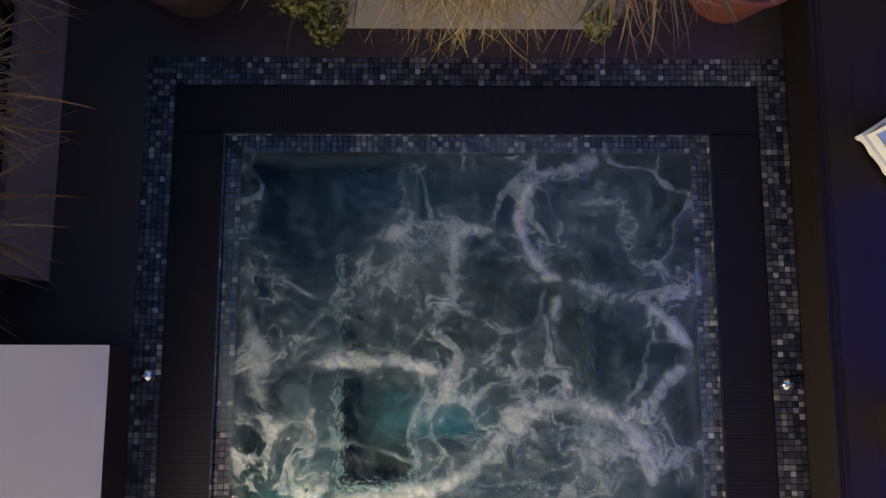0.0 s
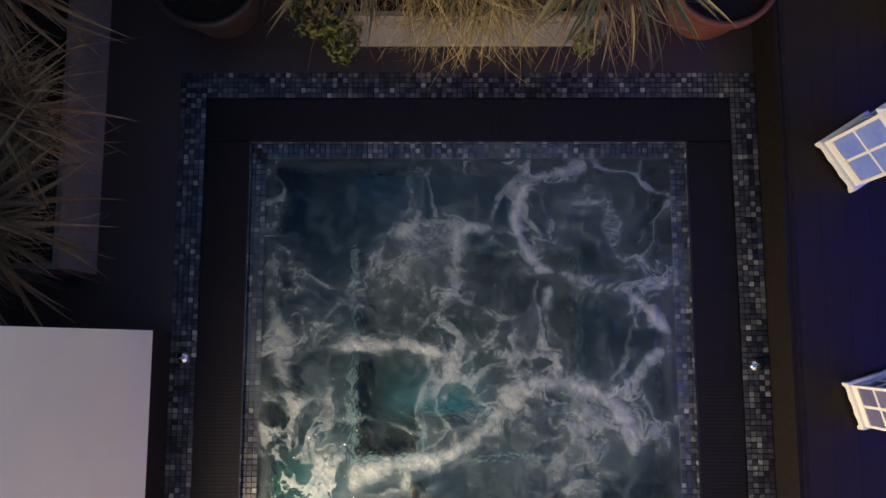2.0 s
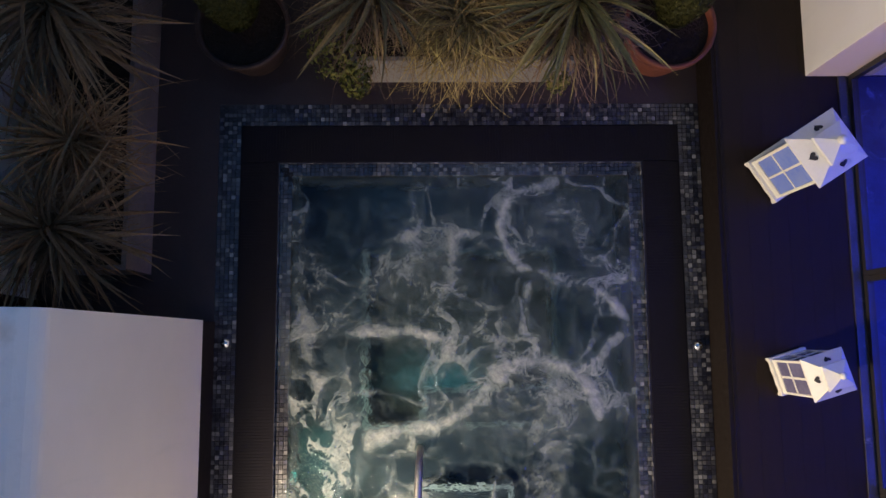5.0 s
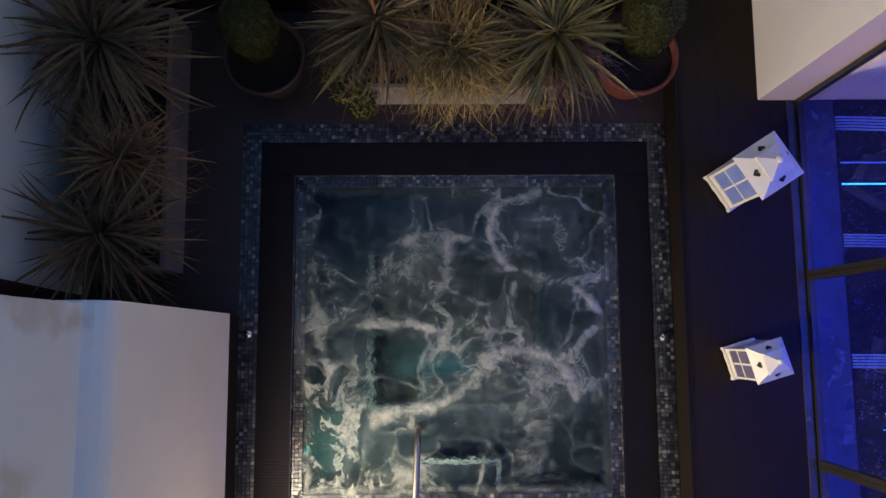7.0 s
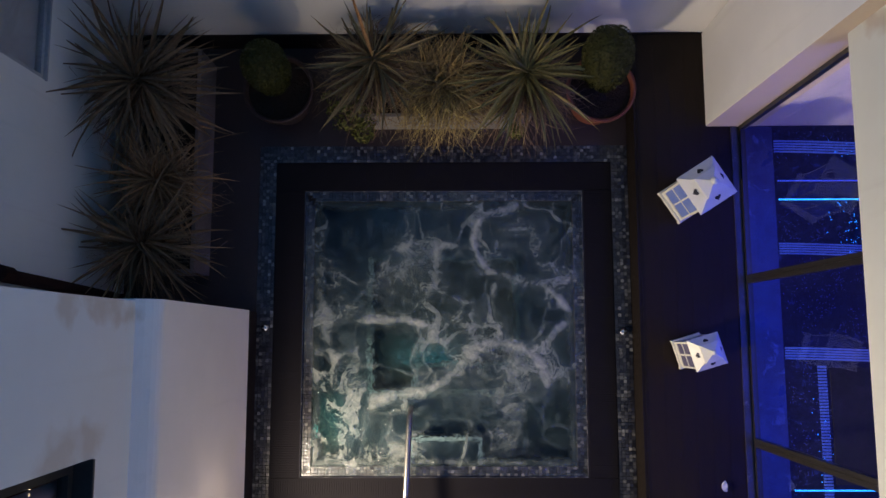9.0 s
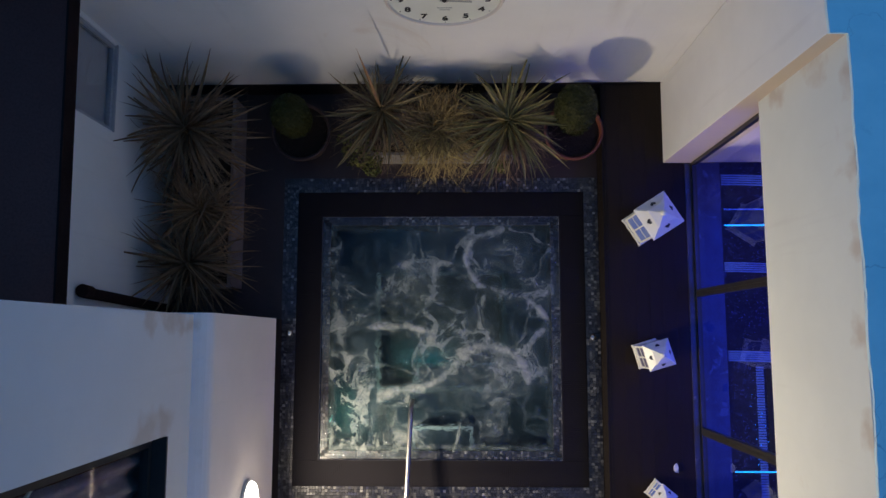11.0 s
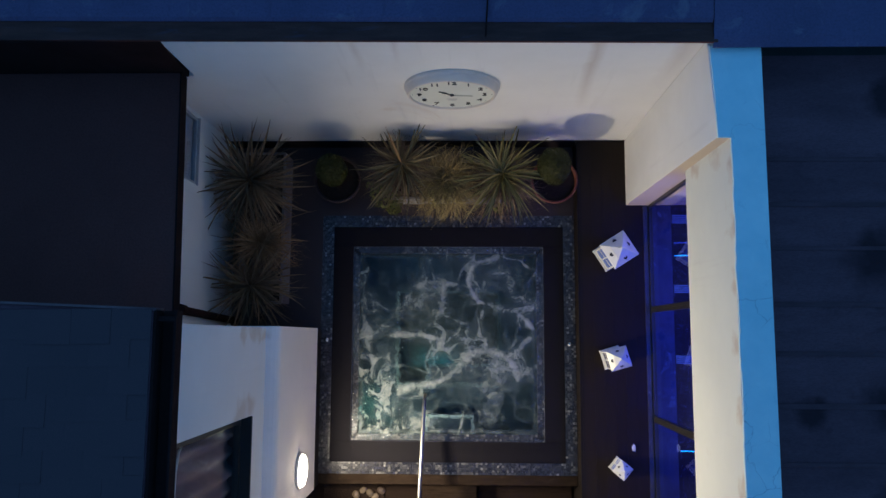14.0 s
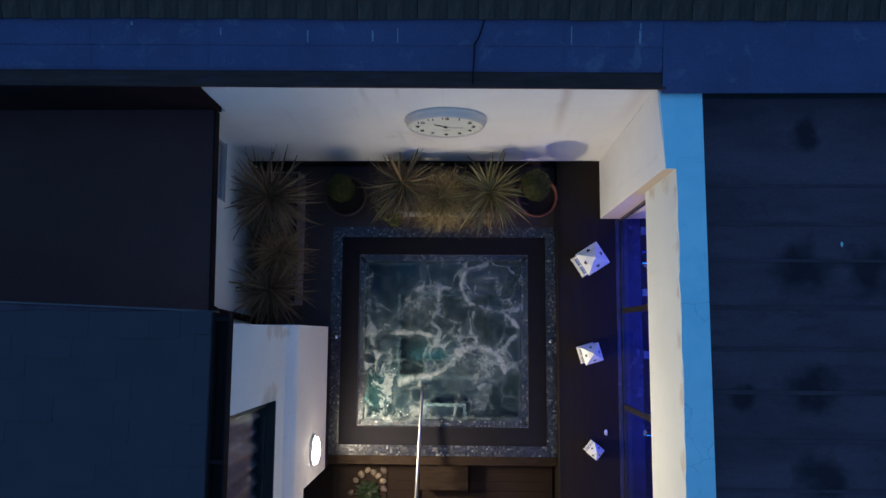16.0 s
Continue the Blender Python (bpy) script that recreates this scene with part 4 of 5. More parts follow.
# pools of dark water between threads of foam: x, y, radius
POOLS = ((-0.59, 0.60, 0.30), (-0.02, 0.72, 0.12), (0.68, 0.54, 0.27), (-0.29, 0.28, 0.19), (0.20, 0.28, 0.10), (0.62, 0.04, 0.19), (-0.74, -0.16, 0.12), (-0.36, -0.22, 0.19), (0.12, -0.02, 0.12),
         (0.92, -0.16, 0.12), (0.55, -0.50, 0.21), (-0.36, -0.48, 0.12), (0.96, -0.66, 0.12), (0.08, -0.64, 0.12), (-0.70, -0.90, 0.11), (0.00, -0.92, 0.14), (0.62, -0.92, 0.19), (0.30, -1.02, 0.08))
pick = np.random.default_rng(77)
extra = []
while len(extra) < 46:
    x, y = pick.uniform(IX0, IX1), pick.uniform(IY0, IY1)
    if all(np.hypot(x - a, y - b) > c + 0.045 for a, b, c in POOLS) and all(np.hypot(x - a, y - b) > 0.09 for a, b, c in extra):
        extra.append((x, y, pick.uniform(0.01, 0.06)))
first, second = np.full_like(gx, 9.0), np.full_like(gx, 9.0)
blur = np.zeros_like(gx)
for cx, cy, radius in POOLS + tuple(extra):
    d = np.hypot(frayed_x - cx, frayed_y - cy) - radius
    nearer = d < first
    second = np.where(nearer, first, np.minimum(second, d))
    blur = np.where(nearer, pick.choice((0.006, 0.010, 0.016, 0.045)), blur)
    first = np.where(nearer, d, first)
edge = second - first
# where the foam gathers
gather = np.full_like(gx, 0.40)
for cx, cy, radius, level in ((0.42, -0.10, 0.18, 0.45), (-0.18, -0.90, 0.14, 0.65), (-0.82, -0.35, 0.18, 0.6), (0.95, -0.40, 0.18, 0.5), (-0.45, -1.08, 0.20, 0.62), (0.10, -1.10, 0.20, 0.55),
                              (-0.70, 0.10, 0.20, 0.5), (0.85, 0.75, 0.22, 0.45)):
    gather = np.maximum(gather, level * np.exp(-(np.hypot(gx - cx, gy - cy) / radius) ** 2 * 0.8))
gather = gather * np.clip(0.85 + 1.1 * cloud(10, 3.0, wx, wy, 4), 0.15, 1.5)
texture = cloud(14, 11, fx, fy, 6, 0.66)
fibre = np.clip(1 - np.abs(cloud(31, 7.0, fx, fy, 4)) / 0.11, 0, 1)
thread = np.clip(1 - np.abs(cloud(35, 15.0, fx, fy, 4)) / 0.10, 0, 1)
mottle = np.clip(0.5 + 1.5 * cloud(9, 2.2, fx, fy, 6, 0.62), 0, 1)
width = 0.070 * gather ** 1.2 + 0.024 * texture
rope = np.clip((width - edge) / (blur + 0.010) * 0.5 + 0.5, 0, 1)
rope = rope * rope * (3 - 2 * rope)
trail = np.exp(-np.maximum(edge - width, 0) / 0.075)
heart = rope * (0.15 + 0.72 * np.clip(gather, 0, 1.15)) * (0.92 + 0.60 * texture)
veil = 0.08 * mottle * (0.3 + thread) + trail * gather * (0.10 + 0.24 * fibre + 0.10 * thread) + 0.16 * fibre * mottle + 0.07 * thread * mottle
veil = veil * (1 - 0.45 * np.clip((-0.30 - gy) / 0.35, 0, 1))
# milky water over the jets
for cx, cy, radius, level in ((-0.28, 0.27, 0.21, 0.42), (-0.66, 0.16, 0.17, 0.26), (0.66, 0.62, 0.22, 0.40), (0.52, -0.46, 0.20, 0.55), (-0.10, 0.46, 0.16, 0.24), (0.10, 0.80, 0.20, 0.18), (0.90, 0.25, 0.16, 0.28), (0.90, -0.45, 0.14, 0.30), (0.40, 0.45, 0.14, 0.22)):
    off = np.hypot(wx + 0.10 * cloud(72, 3, gx, gy, 4) - cx, wy + 0.10 * cloud(73, 3, gx, gy, 4) - cy) / radius
    veil = veil + 1.5 * level * np.exp(-off ** 2.5) * np.clip(0.55 + 0.8 * cloud(74, 5, wx, wy, 5, 0.6) + 0.10 * fibre, 0, 1.2)
veil = veil + 0.20 * np.clip(0.1 + 1.6 * cloud(75, 13, wx, wy, 4, 0.7), 0, 1)
# long ropes that the jets keep in place: breadth, strength, then the bends
ROPES = ((0.030, 0.95, (0.60, 0.84, 0.36, 0.76, 0.30, 0.55, 0.40, 0.34, 0.68, 0.23, 0.88, 0.15, 1.02, 0.02)),
         (0.031, 0.78, (-0.52, -0.71, -0.38, -0.62, -0.10, -0.55, 0.13, -0.43, 0.27, -0.28, 0.49, -0.22, 0.70, -0.28, 0.81, -0.46, 0.80, -0.60)),
         (0.016, 0.74, (0.20, 0.38, 0.22, 0.20, 0.16, -0.02, -0.03, -0.08, -0.30, -0.06, -0.70, -0.07)),
         (0.024, 0.72, (0.30, 0.49, 0.08, 0.54, -0.01, 0.45, 0.01, 0.28, -0.08, 0.14)),
         (0.014, 0.52, (0.45, 0.25, 0.42, 0.05, 0.50, -0.20)), (0.015, 0.60, (-0.26, 0.82, -0.25, 0.68, -0.20, 0.56, -0.34, 0.46)),
         (0.020, 0.62, (0.20, -0.06, 0.31, -0.23)), (0.017, 0.66, (1.00, -0.08, 0.86, -0.14, 0.79, -0.28)), (0.034, 0.52, (-0.90, 0.80, -0.90, 0.20, -0.86, -0.12)),
         (0.050, 0.55, (-0.88, 0.06, -0.82, -0.25, -0.78, -0.45)), (0.014, 0.55, (-0.06, -0.13, -0.01, -0.21, -0.06, -0.30)))
swell = np.clip(1.0 + 1.5 * cloud(67, 3.2, gx, gy, 3), 0.30, 1.9)
bend_x, bend_y = 0.70 * gx + 0.30 * frayed_x + 0.03 * cloud(68, 2.6, gx, gy, 3), 0.70 * gy + 0.30 * frayed_y + 0.03 * cloud(69, 2.6, gx, gy, 3)
lacy = cloud(70, 6.0, 0.6 * gx + 0.4 * wx, 0.6 * gy + 0.4 * wy, 5, 0.60)
for thick, level, bends in ROPES:
    points = [Vector(bends[k:k + 2]) for k in range(0, len(bends), 2)]
    ends = [points[0]] + points + [points[-1]]
    line = []
    for a, b, c, d in zip(ends, ends[1:], ends[2:], ends[3:]):
        line += [0.5 * (2 * b + (c - a) * u + (2 * a - 5 * b + 4 * c - d) * u ** 2 + (3 * b - a - 3 * c + d) * u ** 3) for u in (0, 0.25, 0.5, 0.75)]
    line.append(points[-1])
    away, along = np.full_like(gx, 9.0), np.zeros_like(gx)
    for step, (a, b) in enumerate(zip(line, line[1:])):
        w = b - a
        k = np.clip(((bend_x - a.x) * w.x + (bend_y - a.y) * w.y) / w.length_squared, 0, 1)
        off = np.hypot(bend_x - a.x - k * w.x, bend_y - a.y - k * w.y)
        along = np.where(off < away, (step + k) / (len(line) - 1), along)
        away = np.minimum(away, off)
    taper = np.sqrt(np.clip(np.minimum(along, 1 - along) / 0.15, 0, 1))
    breadth = thick * swell * (0.35 + 0.65 * taper)
    body = np.clip((breadth + 0.034 * lacy + 0.016 * texture - away) / (0.020 + 0.9 * thick) * 0.5 + 0.5, 0, 1)
    body = body * body * (3 - 2 * body)
    heart = np.maximum(heart, level * body * np.clip(0.82 + 0.75 * lacy + 0.45 * texture, 0.15, 1.15) * (0.6 + 0.4 * taper))
    veil = veil + 0.34 * level * np.exp(-np.maximum(away - breadth, 0) / 0.060) * (0.15 + 0.65 * mottle + 0.35 * fibre) * (0.3 + 0.7 * taper)
crest = np.exp(-((edge - width) / 0.007) ** 2) * np.clip(2.2 * cloud(66, 4.0, gx, gy, 3), 0, 1) * np.clip(gather, 0, 1)
heart = heart + 0.32 * crest
# churned corner: froth broken by clear round holes
corner = np.exp(-(np.hypot((gx + 0.82) / 0.95, (gy + 0.76) / 1.5) / 0.34) ** 2)
south = np.clip((-0.35 - gy) / 0.4, 0, 1)
holes = np.zeros_like(gx)
for k in range(150):
    size = 0.012 + 0.045 * pick.random() ** 2.2
    cx, cy = (pick.normal(-0.86, 0.07), pick.normal(-0.84, 0.24)) if k < 90 else (pick.uniform(IX0, IX1), pick.uniform(IY0, -0.45))
    flat = pick.uniform(0.6, 1.5)
    d = np.hypot((frayed_x - cx) * flat, (frayed_y - cy) / flat) / size
    holes = np.maximum(holes, np.clip((1.05 - d) / 0.22, 0, 1))
shore = np.exp(-((gy + 1.03) / 0.09) ** 2) * np.clip((0.25 - gx) / 0.5, 0, 1) * np.clip((gx + 1.0) / 0.15, 0, 1)
lace = np.clip((cloud(8, 5.0, wx, wy, 6, 0.68) + 0.06) / 0.09, 0, 1)
froth = np.clip(1.5 * corner + 0.9 * shore, 0, 1) * lace * np.clip(0.60 + 0.5 * texture, 0.2, 0.9)
patches = np.exp(-(np.hypot(gx - 0.50, (gy + 0.52) * 1.3) / 0.40) ** 2) + 0.7 * np.exp(-(np.hypot(gx - 0.30, gy - 0.15) / 0.25) ** 2) + 0.7 * np.exp(-(np.hypot(gx - 0.55, gy + 0.98) / 0.25) ** 2)
froth = np.maximum(froth, 0.58 * patches * np.clip((cloud(76, 3.4, wx, wy, 6, 0.62) - 0.02) / 0.22, 0, 1) * (0.8 + 0.6 * texture))
well = np.exp(-(np.hypot((gx + 0.34) / 0.20, (gy + 0.36) / 0.24) ** 4))
veil = veil * (1 - 0.6 * well)
foam = np.maximum(np.maximum(heart, veil), froth) + 0.25 * np.minimum(heart, veil)
foam = foam * (1 - 0.88 * holes * np.clip(corner * 1.6 + 0.45 * south, 0, 1))
# a jet of bubbles from the north side
reach = np.clip((0.80 - gy) / 0.32, 0, 1)
jet = np.exp(-((gx + 0.17 + 0.02 * reach) / (0.004 + 0.050 * reach)) ** 2) * (gy < 0.80) * np.clip((gy - 0.36) / 0.18, 0, 1)
foam = np.maximum(foam, 0.30 * jet)
# scum along the rim
rim_gap = np.minimum(np.minimum(gx - IX0, IX1 - gx), np.minimum(gy - IY0, IY1 - gy))
ragged = rim_gap + 0.030 * cloud(63, 7, wx, wy, 4)
fringe = np.exp(-((ragged - 0.105) / 0.034) ** 2)
fringe_level = 0.27 + 0.24 * np.clip((-0.75 - gy) / 0.3, 0, 1) * np.clip((0.7 - gx) / 0.3, 0.3, 1) + 0.14 * cloud(64, 2.0, gx, gy, 3)
foam = np.maximum(foam, fringe * fringe_level * (0.85 + 0.6 * texture))
film = np.clip((ragged - 0.050) / 0.035, 0, 1)
foam = foam * (0.15 + 0.85 * film) + 0.26 * (1 - film) * mottle
foam = np.clip(foam + 0.02 * texture, 0, 1)
shallow = np.clip((LEDGE + 0.012 - rim_gap) / 0.012, 0, 1)
chop = 0.25 + 0.75 * np.clip(1.6 * corner + 0.9 * np.exp(-(np.hypot(gx + 0.35, gy + 0.05) / 0.30) ** 2) + 0.5 * south, 0, 1)
height = WATER_Z + (0.004 + 0.007 * (1 - shallow)) * cloud(12, 4, gx, gy, 4) + 0.005 * foam + (0.003 + 0.009 * chop) * (1 - shallow) * cloud(15, 13, gx, gy, 4, 0.62)
data = bpy.data.meshes.new("water")
idx = np.arange(G * G).reshape(G, G)
quads = np.stack([idx[:-1, :-1], idx[1:, :-1], idx[1:, 1:], idx[:-1, 1:]], -1).reshape(-1, 4)
data.from_pydata(np.stack([gx, gy, height], -1).reshape(-1, 3).tolist(), [], quads.tolist())
data.attributes.new("foam", "FLOAT", "POINT").data.foreach_set("value", foam.reshape(-1).astype(np.float32))
data.attributes.new("shallow", "FLOAT", "POINT").data.foreach_set("value", shallow.reshape(-1).astype(np.float32))
structure("water", data, WATER, "dark churning tub water laced with white foam", "water", True).visible_shadow = False

# bubbles that glint on the churned corner and along the foam
drops = random.Random(19)
bm = bmesh.new()
for k in range(420):
    if k < 260:
        x, y = drops.gauss(-0.72, 0.16), drops.gauss(-0.72, 0.26)
    else:
        x, y = drops.uniform(IX0 + 0.1, IX1 - 0.1), drops.uniform(IY0 + 0.1, 0.35)
    if not (IX0 + 0.08 < x < IX1 - 0.08 and IY0 + 0.08 < y < IY1 - 0.08):
        continue
    i, j = int((x - IX0) / (IX1 - IX0) * (G - 1)), int((y - IY0) / (IY1 - IY0) * (G - 1))
    bmesh.ops.create_icosphere(bm, subdivisions=1, radius=0.0014 + 0.0032 * drops.random() ** 3, matrix=Matrix.Translation((x, y, float(height[i, j]))))
tagged(part("bubbles", bm, BUBBLE, None, "", True), "small wet bubbles glinting on the churned water", "bubbles", "", "stuff")

# steel handrail that dips into the water
rail = thing("handrail", "long polished steel handrail reaching down into the tub", "handrail")
part("tube", tube([(-0.196, -0.705, -0.06), (-0.196, -0.708, 0.00), (-0.197, -0.722, 0.06), (-0.199, -0.760, 0.110), (-0.203, -0.84, 0.14), (-0.225, -1.40, 0.21), (-0.255, -2.10, 0.30), (-0.262, -2.30, 0.29), (-0.265, -2.40, 0.22), (-0.266, -2.44, 0.10), (-0.266, -2.44, -0.34)], 0.021, 14), STEEL, rail, smooth=True)
part("flange", lathe([(0.0, 0.012), (0.045, 0.012), (0.048, 0.0)], 20), STEEL, rail, place=pose(-0.266, -2.44, -0.361))

# timber in front of the tub: rim beam, steps, boards, a bed with pebbles and a fern
structure("rim_beam", box(OX0, OX1, -1.675, OY0 - 0.001, -0.36, -0.012, 0.006), OLD_TIMBER, "brown timber beam along the hot tub", "beam")
tub_steps = thing("timber_step", "worn wooden step box in front of the hot tub", "step")
for k in range(3):
    part("board", box(-0.235, 0.372, -1.7875 - 0.108 * k, -1.680 - 0.108 * k, -0.170, -0.140, 0.004), OLD_TIMBER, tub_steps)
part("carcass", box(-0.225, 0.362, -1.995, -1.685, -0.36, -0.172), DARK_TIMBER, tub_steps)
floor_boards = structure("boards_south", box(0.40, 1.45, -2.74, -1.678, -0.36, -0.332), DARK_TIMBER, "dark timber boards below the hot tub", "boards")
plank = mesh_of(box(-0.52, 0.52, -0.0588, 0.0588, 0, 0.02, 0.002))
plank.materials.append(DARK_TIMBER)
for k in range(8):
    part("plank", plank, None, floor_boards, place=pose(0.925, -1.745 - 0.119 * k, -0.331))
boards_w = structure("boards_south_west", box(-0.66, -0.25, -2.74, -1.678, -0.36, -0.332), DARK_TIMBER, "dark timber boards beside the pebble bed", "boards")
plank = mesh_of(box(-0.2, 0.2, -0.0588, 0.0588, 0, 0.02, 0.002))
plank.materials.append(DARK_TIMBER)
for k in range(8):
    part("plank", plank, None, boards_w, place=pose(-0.455, -1.745 - 0.119 * k, -0.331))
structure("planting_bed", box(-1.36, -0.67, -2.74, -1.68, -0.36, -0.33), SOIL, "dark soil bed beside the timber boards", "soil bed")


def pebble(seed, size):
    r = random.Random(seed)
    bm = bmesh.new()
    bmesh.ops.create_icosphere(bm, subdivisions=2, radius=1)
    for v in bm.verts:
        v.co *= 1 + 0.16 * noise.noise(v.co * 1.4 + Vector((seed, 0, 0)))
        v.co = Vector((v.co.x * size * r.uniform(0.98, 1.02), v.co.y * size * 0.78, (v.co.z + 0.85) * size * 0.55))
    return mesh_of(bm)


stones = [pebble(s, 0.047 + 0.006 * (s % 3)) for s in range(4)]
for s in stones:
    s.materials.append(STONE)
ring = random.Random(8)
for x, y in ((-0.83, -1.83), (-0.91, -1.80), (-0.77, -1.87), (-0.99, -1.85), (-0.70, -1.80), (-0.715, -1.93), (-1.06, -1.93), (-0.70, -2.03), (-1.12, -2.08)):
    ob = part("pebble", stones[ring.randrange(4)], None, None, "", True, pose(x, y, -0.331, 0, 0, ring.uniform(0, 360)))
    tagged(ob, "rounded pale pebble at the edge of the bed", "pebble", "pebbles round the fern")


# ---- lamp and clock ----
lamp = thing("wall_lamp", "round white bulkhead lamp glowing on the white wall", "lamp", pose(-1.365, -1.36, 1.0, 0, 90, 0))
part("backplate", lathe([(0.0, 0.0), (0.172, 0.0), (0.175, 0.012), (0.170, 0.022), (0.158, 0.026)], 40), CLOCK_RIM, lamp, "pale lamp base ring", True)
part("diffuser", lathe([(0.158, 0.022), (0.156, 0.036), (0.145, 0.052), (0.10, 0.067), (0.0, 0.072)], 40), LAMP_GLOW, lamp, "lit opal diffuser", True)

CLOCK_Z = 2.065
clock = thing("wall_clock", "large round cream wall clock with a moulded grey rim", "clock", pose(0.122, 2.11, CLOCK_Z, 90, 0, 0))
part("rim", lathe([(0.416, 0.0), (0.420, 0.022), (0.412, 0.036), (0.404, 0.040), (0.402, 0.058), (0.392, 0.068), (0.386, 0.086), (0.374, 0.094), (0.366, 0.090), (0.362, 0.070)], 64), CLOCK_RIM, clock, smooth=True)
part("dial", lathe([(0.0, 0.076), (0.364, 0.076), (0.364, 0.0)], 64), CLOCK_FACE, clock)


def letters(text, size, place, material, parent, name="numeral", depth=0.002):
    data = bpy.data.curves.new(name, "FONT")
    data.offset = 0.0015
    data.body, data.size, data.extrude, data.align_x, data.align_y = text, size, depth, "CENTER", "CENTER"
    ob = new(name, data)
    flat = bpy.data.meshes.new_from_object(ob.evaluated_get(bpy.context.evaluated_depsgraph_get()))
    bpy.data.objects.remove(ob)
    flat.materials.clear()
    return part(name, flat, material, parent, place=place)


for h in range(1, 13):
    a = radians(90 - 30 * h)
    letters(str(h), 0.090, pose(0.284 * math.cos(a), 0.284 * math.sin(a), 0.078), INK, clock)
for k in range(60):
    a = math.tau * k / 60
    if k % 5 == 0:
        part("minute_mark", box(0.340, 0.350, -0.003, 0.003, 0.076, 0.0785), INK, clock, place=pose(0, 0, 0, 0, 0, 6 * k))
part("hour_hand", blocks((-0.007, 0.007, -0.03, 0.14, 0.080, 0.083), (-0.014, 0.014, 0.07, 0.10, 0.080, 0.083)), INK, clock, place=pose(0, 0, 0, 0, 0, 52))
part("minute_hand", box(-0.006, 0.006, -0.03, 0.18, 0.084, 0.087), PALE_INK, clock, place=pose(0, 0, 0, 0, 0, -96))
part("hub", lathe([(0.016, 0.076), (0.016, 0.089), (0.0, 0.091)], 20), INK, clock)
for k, w in enumerate((0.10, 0.07)):
    part("maker_mark", box(-w / 2, w / 2, -0.125 - 0.03 * k, -0.115 - 0.03 * k, 0.076, 0.0775), PALE_INK, clock, "faint unreadable line of print")


# ---- lanterns ----
def heart(size):
    """A flat heart, point up the slope."""
    bm = bmesh.new()
    pts = []
    for k in range(28):
        t = math.tau * k / 28
        pts.append((size * 16 * math.sin(t) ** 3 / 17, size * (13 * math.cos(t) - 5 * math.cos(2 * t) - 2 * math.cos(3 * t) - math.cos(4 * t)) / 17))
    face = bm.faces.new([bm.verts.new((x, y, 0.0)) for x, y in pts])
    out = bmesh.ops.extrude_face_region(bm, geom=[face])
    for v in out["geom"]:
        if isinstance(v, bmesh.types.BMVert):
            v.co.z += 0.002
    bmesh.ops.recalc_face_normals(bm, faces=bm.faces)
    return mesh_of(bm)


